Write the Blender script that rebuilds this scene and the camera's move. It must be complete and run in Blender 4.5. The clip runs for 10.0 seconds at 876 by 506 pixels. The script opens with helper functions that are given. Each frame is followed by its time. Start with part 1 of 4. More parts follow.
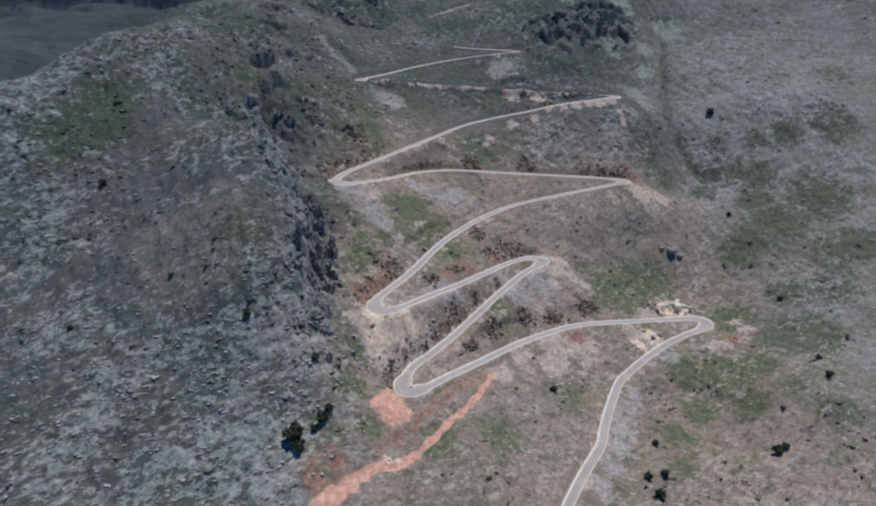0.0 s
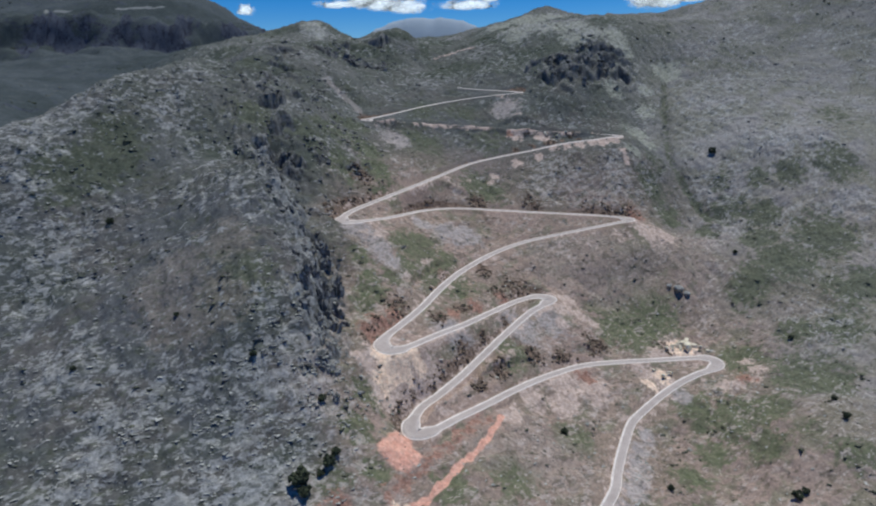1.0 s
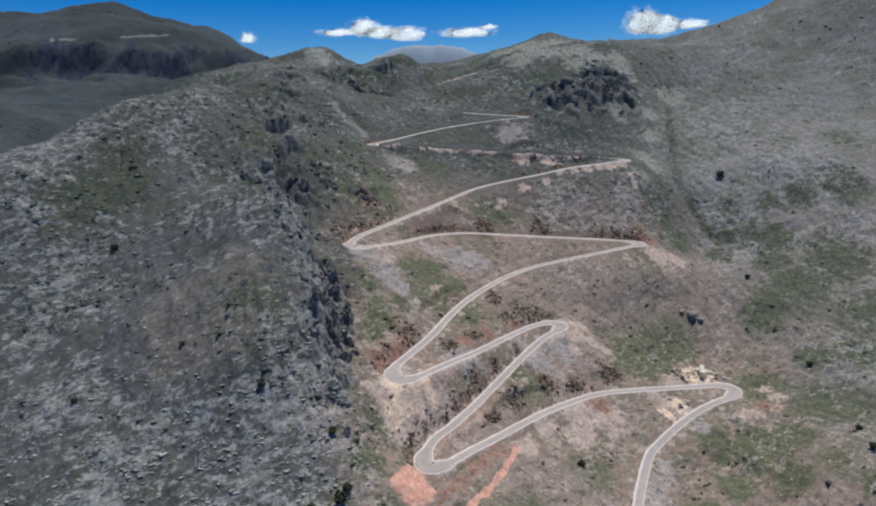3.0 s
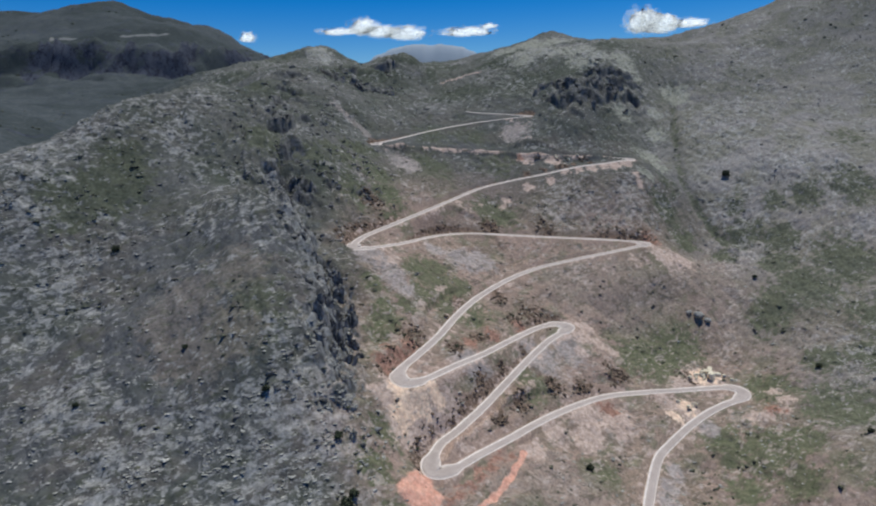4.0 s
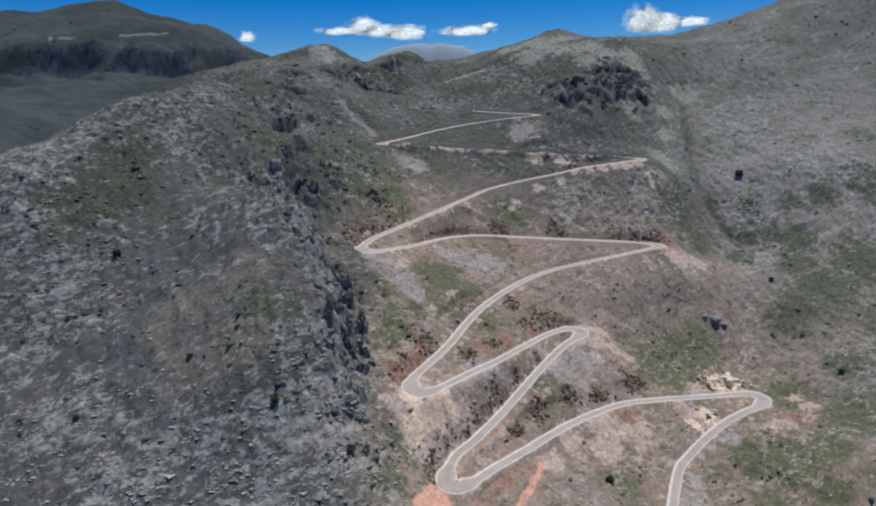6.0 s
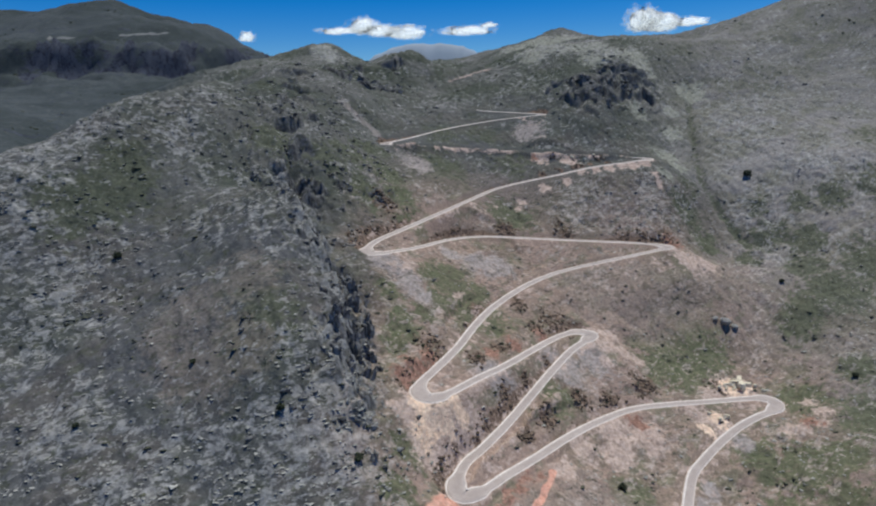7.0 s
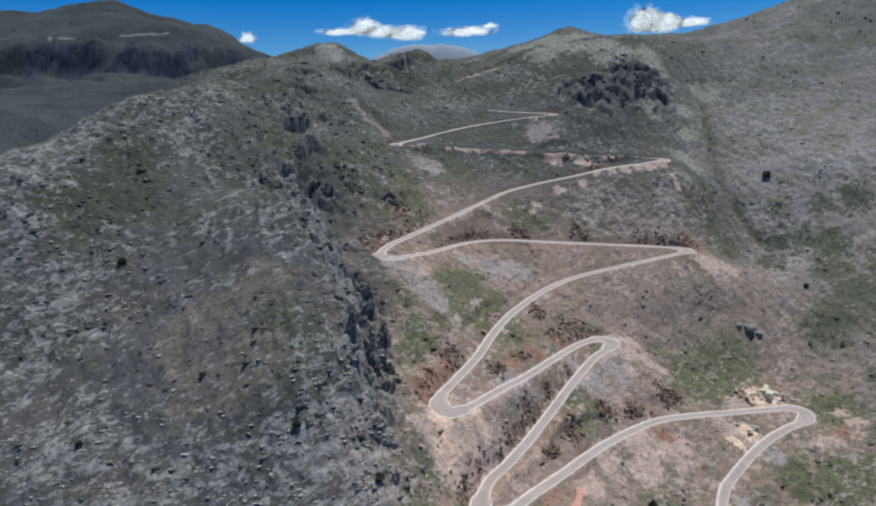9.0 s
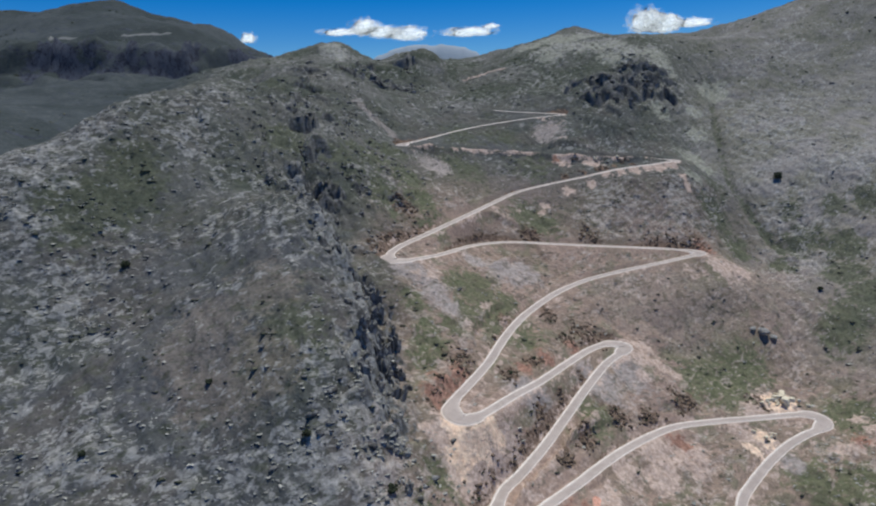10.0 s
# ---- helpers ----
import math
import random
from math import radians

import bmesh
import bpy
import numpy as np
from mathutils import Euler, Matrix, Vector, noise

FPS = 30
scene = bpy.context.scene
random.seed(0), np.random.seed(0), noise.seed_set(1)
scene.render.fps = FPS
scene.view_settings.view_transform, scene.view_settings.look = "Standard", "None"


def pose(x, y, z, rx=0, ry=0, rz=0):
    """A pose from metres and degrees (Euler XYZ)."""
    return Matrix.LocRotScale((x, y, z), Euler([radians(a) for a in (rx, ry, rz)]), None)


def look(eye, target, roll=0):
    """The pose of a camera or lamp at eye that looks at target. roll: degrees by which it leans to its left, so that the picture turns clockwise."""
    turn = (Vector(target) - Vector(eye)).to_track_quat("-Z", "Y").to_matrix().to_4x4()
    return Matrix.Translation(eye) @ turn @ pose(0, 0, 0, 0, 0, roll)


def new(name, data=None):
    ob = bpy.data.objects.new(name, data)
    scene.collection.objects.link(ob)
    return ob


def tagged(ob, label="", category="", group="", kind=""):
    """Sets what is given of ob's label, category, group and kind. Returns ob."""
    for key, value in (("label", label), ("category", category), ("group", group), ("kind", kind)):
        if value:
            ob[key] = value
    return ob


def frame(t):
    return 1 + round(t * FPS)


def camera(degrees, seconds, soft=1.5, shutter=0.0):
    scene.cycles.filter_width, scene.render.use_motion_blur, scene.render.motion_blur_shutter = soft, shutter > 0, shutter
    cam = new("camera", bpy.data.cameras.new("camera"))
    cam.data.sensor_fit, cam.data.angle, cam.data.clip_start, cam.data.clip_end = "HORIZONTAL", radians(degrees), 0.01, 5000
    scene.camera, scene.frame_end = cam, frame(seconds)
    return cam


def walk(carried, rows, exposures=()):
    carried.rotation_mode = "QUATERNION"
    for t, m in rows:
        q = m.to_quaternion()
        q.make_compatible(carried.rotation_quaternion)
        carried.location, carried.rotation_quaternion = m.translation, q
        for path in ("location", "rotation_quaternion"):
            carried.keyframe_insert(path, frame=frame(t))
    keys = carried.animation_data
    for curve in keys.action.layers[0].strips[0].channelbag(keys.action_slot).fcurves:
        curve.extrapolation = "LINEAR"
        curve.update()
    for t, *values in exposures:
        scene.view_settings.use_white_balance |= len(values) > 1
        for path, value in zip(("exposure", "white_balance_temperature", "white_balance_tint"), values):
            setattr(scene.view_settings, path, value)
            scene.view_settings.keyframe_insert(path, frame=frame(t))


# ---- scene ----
PLAN = 1.4  # metres to a unit of the plan
cam = camera(73.6, 10.0, soft=2.2)
walk(cam, [
    (0.0, pose(5.68, -3.99, 150.58, 69.981, 1.093, -0.289)),
    (0.5, pose(3.85, -3.08, 150.63, 72.136, 1.141, -0.282)),
    (1.0, pose(2.41, -2.18, 150.54, 73.633, 1.129, -0.289)),
    (1.5, pose(1.19, -1.13, 150.43, 75.087, 1.163, -0.290)),
    (2.0, pose(-0.00, 0.00, 150.22, 76.000, 1.200, -0.299)),
    (2.5, pose(-1.25, 1.50, 150.02, 76.002, 1.252, -0.339)),
    (4.0, pose(-5.01, 6.76, 149.90, 75.916, 1.350, -0.389)),
    (4.5, pose(-6.27, 8.69, 149.84, 75.897, 1.372, -0.410)),
    (5.0, pose(-7.63, 10.77, 149.77, 75.894, 1.402, -0.419)),
    (5.5, pose(-9.02, 13.08, 149.69, 75.874, 1.427, -0.442)),
    (7.0, pose(-13.66, 20.87, 149.28, 75.866, 1.464, -0.497)),
    (7.5, pose(-15.51, 23.81, 148.99, 75.889, 1.481, -0.511)),
    (8.0, pose(-17.35, 26.53, 148.79, 75.911, 1.502, -0.508)),
    (8.5, pose(-19.21, 29.08, 148.67, 75.941, 1.531, -0.503)),
    (9.0, pose(-21.01, 31.53, 148.62, 75.962, 1.531, -0.509)),
    (9.5, pose(-23.09, 34.36, 148.50, 75.990, 1.530, -0.487)),
    (10.0, pose(-25.06, 37.09, 148.37, 76.005, 1.490, -0.462)),
], exposures=[(0.0, -0.28, 6030, 1), (0.8, -0.20, 6080, 2), (2.2, -0.15, 6300, 3), (3.4, -0.15, 6430, 3), (10.0, -0.15, 6430, 3)])

# ---- world and sun ----
SUN_DIR = Vector((0.17, 0.21, 0.963)).normalized()
world = bpy.data.worlds.new("world")
scene.world = world
world.use_nodes = True
wt = world.node_tree
sky = wt.nodes.new("ShaderNodeTexSky")
sky.sky_type = 'NISHITA'
sky.sun_disc = False
sky.sun_elevation = math.asin(SUN_DIR.z)
sky.sun_rotation = math.atan2(SUN_DIR.x, SUN_DIR.y)
sky.altitude = 1800
sky.air_density = 1.0
sky.dust_density = 0.0
sky.ozone_density = 6.0
wt.nodes["Background"].inputs["Strength"].default_value = 0.100
vivid = wt.nodes.new("ShaderNodeHueSaturation")
vivid.inputs["Saturation"].default_value = 1.45
vivid.inputs["Hue"].default_value = 0.512
wt.links.new(sky.outputs[0], vivid.inputs["Color"])
wt.links.new(vivid.outputs[0], wt.nodes["Background"].inputs["Color"])
sun_data = bpy.data.lights.new("sun", 'SUN')
sun_data.energy = 3.95
sun_data.angle = radians(0.55)
sun_data.color = (1.0, 0.95, 0.87)
sun = new("sun", sun_data)
sun.matrix_world = look(SUN_DIR * 900, (0, 0, 0))

# ---- landforms: (x, y, height) of soft hills and hollows, by their breadth ----
TOP_KNOLLS = [(-22, 417, 19), (-82, 465, 18), (-34, 453, 10), (-118, 465, 5), (-58, 417, 5), (-118, 429, 1), (14, 465, -6), (-10, 405, -9)]
KNOLLS = [(-41, 148, 14), (-55, 190, 16), (113, 218, -9), (15, 176, 3), (85, 274, 1), (15, 246, -4), (43, 204, 3), (113, 148, 8), (43, 288, 2), (-13, 316, 2), (-55, 232, 9), (-55, 316, 6), (57, 246, 2), (-41, 204, -4), (71, 176, 3), (-27, 176, -2), (113, 274, -11), (-55, 260, 5), (71, 344, 6), (99, 288, 9), (-13, 134, -3), (99, 246, 4), (71, 288, 4), (15, 120, 5), (-27, 120, 3), (71, 218, -3), (85, 148, -4)]
CREST_KNOLLS = [(88, 508, 11), (74, 354, 4), (116, 340, -8), (144, 382, -10), (158, 536, 2), (88, 438, -5), (60, 480, 4), (102, 382, 5), (88, 354, 4)]
SPURS = [(-176, 292, -9), (-152, 196, 39), (-80, 268, 4), (88, 316, 2), (-152, 340, -24), (-176, 244, -37), (-104, 244, 33), (40, 100, -10), (-80, 340, 15), (184, 292, 12), (136, 268, -9), (-176, 148, -12), (-32, 268, 7), (-80, 100, 1), (184, 508, -15), (40, 340, 4), (-104, 172, -15), (-80, 220, -13), (-152, 316, -21), (-80, 532, -10), (-200, 220, -16), (-152, 268, -16), (-104, 292, 11), (160, 220, -3)]
HILLS = [(80, 180, -21), (-80, 180, 36), (320, 460, 49), (80, 420, 24), (40, 540, 12), (-240, 340, -39)]
BROAD_HILLS = [(200, 480, 42), (-280, 480, -47), (-400, 660, -9), (140, 660, 10), (380, 120, 32), (-340, 360, -47), (-460, 0, 27), (-280, 540, -32)]
RIDGES = [(-240, 330, 66), (-570, 770, -26), (-460, 1100, 77), (-130, 990, -36), (530, 330, 52), (-900, 1210, 41), (-680, 1210, 22), (530, 440, 48)]
MASSIF = [(-750, 1250, 117), (-250, 1750, 22)]
LAND = [(15, TOP_KNOLLS), (16, KNOLLS), (18, CREST_KNOLLS), (28, SPURS), (45, HILLS), (80, BROAD_HILLS), (150, RIDGES), (320, MASSIF)]
# crests along the skyline
CREST_NEAR = [(-104, 459, -3), (-98, 461, 4), (-92, 460, 5), (-80, 464, -5), (-72, 465, -8), (-60, 465, 3), (-46, 448, -1), (-38, 453, 2), (-28, 422, -2), (-17, 424, 1)]
CREST_MID = [(-11, 520, 4), (8, 522, -5), (31, 523, 1), (52, 503, 3), (63, 496, -5), (75, 506, -3), (91, 505, 1), (101, 499, 5), (114, 506, -5), (134, 476, -4), (153, 468, -4), (175, 471, -6), (182, 472, -5), (216, 486, -6), (226, 486, -2), (243, 488, 1), (251, 479, -2), (264, 479, -2)]
CREST_FAR = [(-819, 1179, 9), (-744, 1143, -12), (-701, 1156, -5), (-666, 1167, 7), (-583, 1128, 7), (-547, 1137, 3), (-521, 1125, -7), (-496, 1136, -25), (-456, 1124, -18), (-428, 1116, -4), (-410, 1136, 6), (-386, 1140, 7), (-378, 1178, -3), (-364, 1201, -15), (-301, 1055, -4), (-292, 1095, -10), (-283, 1136, -9)]
CREST_SPUR = [(-143, 201, -4), (-141, 205, -2), (-136, 206, 1), (-126, 220, -1), (-122, 224, 1), (-119, 226, 4), (-116, 238, 2), (-112, 244, -4)]
LAND = list(LAND) + [(13.0, CREST_SPUR), (20.0, CREST_NEAR), (22.0, CREST_MID), (45.0, CREST_FAR)]
# the road's line between its hairpins, (x, y, z)
LEG_LOW = [(26.9, 98.0, -2.8), (35.4, 113.0, -1.6), (41.4, 122.7, -1.0), (48.5, 133.2, -0.5)]
LEG_A = [(52, 142, -0.8), (55.3, 149.1, -0.1), (58.8, 156.1, 0.6), (62.7, 162.9, 1.3), (67.9, 168.2, 2), (76.3, 175.6, 3.1), (85.4, 182.3, 4.2), (93.4, 186.6, 5.1), (99.6, 189.3, 5.6), (103.3, 192.6, 6), (102.3, 196, 6.3), (96.2, 196.1, 6.8), (81.3, 192.3, 8.2), (66, 188.4, 9.7), (51.8, 183.6, 11.1), (38.3, 173.9, 12.9), (26.5, 163.2, 14.5), (15, 151.2, 16), (6.5, 142.7, 17.1), (0.3, 136.1, 17.9), (-4.8, 133.1, 18.3)]
LEG_B = [(-6.7, 136.5, 18.6), (-4.1, 144.6, 19.1), (0.6, 149.9, 19.8), (8.4, 160, 21), (17.2, 172.9, 22.6), (26.3, 186.5, 24.1), (35.1, 198.7, 25.3), (41.7, 204.9, 26.2), (44.2, 209.1, 26.5), (39.9, 210.7, 26.9), (32, 205.1, 27.7), (21.1, 191.9, 28.9), (10.5, 178, 30.2), (1.2, 167.3, 31.4), (-7.1, 157, 32.5), (-12.5, 152.8, 33.1), (-15.4, 156, 33.4)]
LEG_C = [(-14.6, 161.3, 33.7), (-10, 169.3, 34.5), (-4, 180, 35.6), (1.8, 193.8, 36.7), (8.3, 206.4, 37.8), (16.4, 217.7, 39), (26.4, 228.9, 40.2), (37.9, 237.1, 41.5), (50.6, 242.3, 42.7), (66, 246.6, 44.2), (79.2, 250.4, 45.5), (87.6, 253.6, 46.3)]
LEG_D = [(85.7, 257, 46.5), (73.8, 257.8, 47.7), (53.3, 256.2, 49.5), (28.1, 254.2, 51.8), (10.7, 251.9, 53.5), (-3.9, 240.9, 55.2), (-16.6, 220.4, 57.2), (-27.8, 206.9, 58.9), (-33.4, 206.7, 59.5), (-31.2, 218.3, 60.4), (-21.5, 230.1, 62.3), (-8.5, 247, 64.5), (6.5, 268.9, 66.8), (17.7, 281.7, 68.9), (31.8, 287.7, 71.1), (48.9, 291.8, 73.5), (66.7, 297.4, 76.1), (84.7, 301.5, 77.5), (90.7, 302.7, 78.2)]
LEG_TOP = [(96.0, 305.5, 78.0), (96.5, 309.0, 78.4), (88.0, 311.5, 79.0), (56.0, 313.0, 81.0), (30.0, 314.5, 83.2), (0.0, 308.0, 86.2), (-23.0, 295.0, 88.8),
           (-32.0, 290.0, 90.0), (-31.0, 295.0, 90.4), (-20.8, 309.1, 91.7), (-6.5, 325.0, 94.2), (9.1, 338.0, 96.3), (25.6, 343.0, 98.2), (39.6, 341.5, 99.6),
           (48.0, 340.0, 100.3), (49.0, 344.0, 100.7), (38.0, 349.0, 101.6), (24.0, 352.0, 102.6), (15.0, 354.5, 103.6)]
DIRT_TRACK = [(19.4, 149.2), (15.4, 140.9), (10.8, 133.6), (5.2, 125.8), (-1.2, 117.3), (-6.4, 112.4), (-12.8, 108.4), (-18, 103.6), (-23, 97)]
RED_BANK = [(15, 146), (9, 139.5), (4, 133), (-2, 126), (-7, 119.5), (-11, 114)]
FAR_TRACK = [(-16, 402), (-9, 407), (2, 414), (12, 417), (21, 417), (28, 414)]
# ground cover, (x, y, radius)
GREEN = [(-25, 191, 4), (-21, 183, 4), (-14, 187, 3.5), (-9, 196, 5), (5, 212, 4.5), (-22, 172, 3.5), (-5, 215, 4), (-12, 206, 5), (85, 153, 5), (74, 143, 5), (98, 150, 5), (70, 128, 4), (112, 150, 5), (-112, 192, 9), (-106, 200, 8), (-120, 187, 7), (-20, 128, 4), (-24, 113, 4), (-18, 138, 4), (-14, 119, 3.5), (4, 120, 5), (20, 128, 6), (40, 150, 6), (87, 170, 7), (108, 165, 7), (72, 206, 12), (87, 215, 10), (147, 233, 12), (168, 242, 12), (132, 227, 9), (128, 176, 12), (112, 194, 8), (98, 164, 10), (2, 202, 11), (-6, 208, 8), (22, 266, 9), (-6, 292, 11), (191, 276, 10), (213, 316, 11), (-70, 237, 8), (-92, 308, 10), (-108, 203, 8), (-119, 186, 8), (112, 299, 7), (107, 284, 7), (-53, 148, 9), (25, 176, 6), (-20, 179, 5), (28, 303, 12), (75.9, 210, 10), (83, 204.5, 8), (112, 272, 6), (-5, 320, 12), (15, 325, 10), (157, 281, 5), (171, 277, 6), (142, 287, 5), (140, 272, 7), (152, 262, 7), (128, 263, 5), (145, 251, 7), (134, 230, 8), (145, 222, 9), (157, 213, 9), (170, 214, 9), (149, 195, 8), (135, 199, 7), (121, 152, 7), (117, 139, 6), (-36, 238, 7), (-24, 246, 6), (-20, 234, 5), (-30, 258, 8), (-45, 255, 8), (-50, 240, 7), (-38, 275, 8)]
SHALE = [(-53, 308, 2.2), (-50, 307, 2.4), (-47, 306, 2.4), (-44, 305, 2.6), (-41, 304, 2.6), (-38, 301, 2.4), (-37, 298, 2.0), (-23, 201, 5), (-28, 203, 4.5), (-18.5, 197, 4.5), (-14.5, 193.5, 3), (-4, 228, 4.5), (3, 228, 5), (9, 228, 5), (15, 232, 4.5), (40, 329, 7), (-18, 281, 7), (6, 172, 6), (30, 189, 7), (42, 197, 6)]
PALE = [(-66, 119, 10), (-57, 113, 10), (-47, 109, 9), (-37, 108, 8), (-57, 122, 8), (-47, 119, 9), (59, 141, 4), (62, 150, 3.4), (55, 133, 4), (-134, 200, 8), (-128, 210, 8), (-118, 215, 9), (-108, 226, 9), (-99, 230, 8), (-111, 212, 7), (-99, 222, 6), (-127, 177, 9), (-115, 176, 9), (-105, 171, 9), (-104, 182, 7), (-103, 165, 7), (-109, 165, 8), (-111, 158, 6), (-40, 139, 8), (-35, 132, 8), (-42, 126, 9), (-49, 122, 9), (-31, 129, 6), (-94, 130, 10), (-67, 116, 10), (-76, 105, 10), (-56, 101, 9), (-43, 107, 9), (-45, 116, 10), (-32, 113, 9), (-35, 102, 9), (-87, 450, 8), (-80, 442, 6), (-48, 304, 4), (-114, 170, 9), (-126, 181, 12), (-122, 215, 11), (-128, 190, 10), (-99, 234, 7), (-34, 136, 10), (-29, 126, 10), (-38, 146, 6), (-30, 118, 6), (-51, 119, 14), (-74, 113, 15), (161, 346, 18), (168, 296, 16), (145, 282, 15), (190, 287, 13), (183, 257, 12), (132, 266, 12), (99, 176, 9), (143, 203, 13), (58, 268, 13), (71, 269, 11), (83, 276, 9), (94, 274, 9), (72, 272, 9), (48, 269, 6), (92, 284, 8), (105, 286, 8), (70, 422, 12), (87, 433, 13), (96, 396, 10), (-37, 141, 6), (-36, 134, 7)]
TAN = [(51, 207, 3.6), (55, 206, 3.6), (60, 205, 2.8), (47, 203, 3), (46, 197, 2.4), (44, 167, 3), (51, 173, 3), (53, 169, 2.4), (24, 153.5, 2), (41, 283, 2.2), (52, 287, 2.2), (29, 275, 2), (27, 271, 1.8), (95, 287, 2), (94, 291, 1.8), (60, 293, 2.2), (67, 294.5, 2.4), (74, 296, 2.6), (81, 297.5, 2.6), (-11, 146, 5), (-6, 151, 4.5), (-14, 141, 3.5), (-1, 156, 3), (-17, 153, 3.5), (-14, 158, 3), (-19, 147, 3), (22, 150, 3), (40, 163, 5), (100, 180, 3), (102.7, 251.3, 5), (51.7, 212.3, 4), (41.4, 171.2, 6), (29.9, 161.3, 4), (91, 200, 6), (96, 201, 4), (83, 196, 4), (105, 180, 2.6), (110, 181, 2.4), (114, 185, 2.4), (113, 191, 2.4), (43, 310, 4), (57, 306, 4), (86, 297, 3), (92, 299.5, 2.6), (80, 183, 4), (52, 174, 6), (94, 249, 6), (100, 248, 4), (74, 186, 4)]
VERGE = [(62, 152, 3), (59.5, 146, 3.4), (57, 140, 3.4), (54, 134, 3.4), (50, 127, 3.2), (45, 119, 3), (66, 158, 2.5), (84, 176, 3)]
RED = [(40, 309, 1.6), (-21, 108, 3.5), (-24, 103, 4), (-16.4, 166, 4), (-12.9, 172.3, 3), (-20, 160, 3), (6.6, 182.2, 3), (13.9, 190.4, 3), (25.7, 201.9, 3), (51.2, 177.4, 3.5), (91.8, 259, 4), (108, 182, 3.0), (-9.5, 125, 3.5), (-19, 103, 3.5)]
SPOIL = [(-9, 125, 3.0), (-9, 129, 2.2), (-11.5, 125, 2.0), (-6.5, 125.5, 2.0), (-20, 101, 1.7), (-22, 98, 2.2), (-17, 104, 1.3)]
CHALKY = [(-13, 147.5, 2.6), (-9, 149.5, 2.6), (-5, 153.5, 2.0), (-15, 150, 2.2), (-14.5, 144, 2.0), (-9, 112.2, 0.9), (-7, 113, 0.8), (91, 200.5, 3), (95, 202, 3), (98, 203, 2.4), (74, 180, 2), (80, 184.5, 2.4)]
BROWN = [(-76, 150, 6), (-69, 142, 6), (-62, 142, 6), (-54, 143, 6), (-61, 144, 9), (-73, 156, 9), (31, 141, 12), (68, 233, 14), (51, 231, 12), (84, 232, 10), (-59, 163, 7), (15, 135, 6), (69, 222, 7), (144, 215, 10), (112, 244, 11), (100, 246, 10), (121, 152, 10)]
CRAGS = [(-40, 181, 4), (-35, 180, 4), (-33, 161, 4), (-33, 151, 3), (-31, 162, 3), (-34, 145, 3), (-30, 146, 3), (-47, 188, 3), (-50, 187, 3), (-27, 141, 2), (-28, 137, 2), (-33, 239, 3), (-27, 245, 2), (-59, 221, 3), (-64, 216, 3), (-57, 196, 2), (-37, 163, 2), (-71, 276, 5), (-71, 262, 4), (-72, 275, 3), (-71, 253, 3), (-67, 219, 3), (-55, 217, 3), (-54, 223, 3), (-43, 231, 3)]
FAR_CRAGS = [(72, 356, 6), (66, 350, 5), (78, 352, 6), (88, 361, 7), (97, 367, 8), (107, 375, 6), (86, 350, 5), (100, 381, 6), (-47, 370, 9), (-31, 383, 7), (-59, 359, 6), (-77, 343, 4), (-33, 409, 5), (-61, 400, 5)]
THICKETS = [(-11, 140.5, 1.8), (-8.5, 143.6, 2.4), (-6, 146.6, 2.4), (-3.3, 149.5, 2.4), (-0.5, 152.5, 1.8), (2.2, 155.5, 2), (7, 160.8, 2), (11.5, 166.5, 1.8), (32.7, 211.3, 5), (24.3, 204.8, 3.5), (18.3, 215, 3.4), (4.6, 203.2, 3.2), (10, 167.9, 3), (17.2, 177.3, 2.6), (25.5, 189.1, 2.4), (79.6, 259.7, 4.6), (71.1, 260, 3.4), (10.2, 186.7, 3), (1.5, 177.2, 3), (44.5, 183.5, 3), (33.5, 178.7, 3),
            (14, 158, 3), (20, 167, 3), (20, 257, 4), (45, 260, 4), (90, 262, 4), (-12, 176, 4), (-35, 212, 4), (-29, 238, 4), (88, 200, 4), (58, 193, 4), (72, 309, 2), (50, 310, 2), (60, 300, 3), (50, 296, 1.7), (58, 298.5, 1.7), (66, 301, 1.7), (75, 303, 1.7), (41, 293.5, 1.7), (-17, 166, 2.4)]
# rock ledges on the upper hills and along the spur's back
LEDGES = [(-62, 222, 3.5), (-56, 212, 3.5), (-51, 203, 3.5), (-46, 195, 3.5), (-60, 236, 4), (-54, 226, 4), (-48, 215, 3.5), (-66, 246, 4), (-72, 276, 5), (-66, 290, 5), (-74, 300, 5), (-60, 268, 4), (-58, 282, 4), (-80, 322, 5), (-70, 330, 5), (58, 357, 5), (63, 364, 5), (66, 350, 7), (76, 355, 8), (86, 360, 9), (97, 368, 9), (108, 376, 9), (116, 382, 7), (72, 344, 5), (112, 366, 6), (-84, 309, 6), (-76, 268, 6), (-73, 256, 6), (-64, 252, 5), (-66, 362, 7), (-52, 366, 8), (-38, 374, 7), (-36, 405, 6), (-58, 400, 6)]
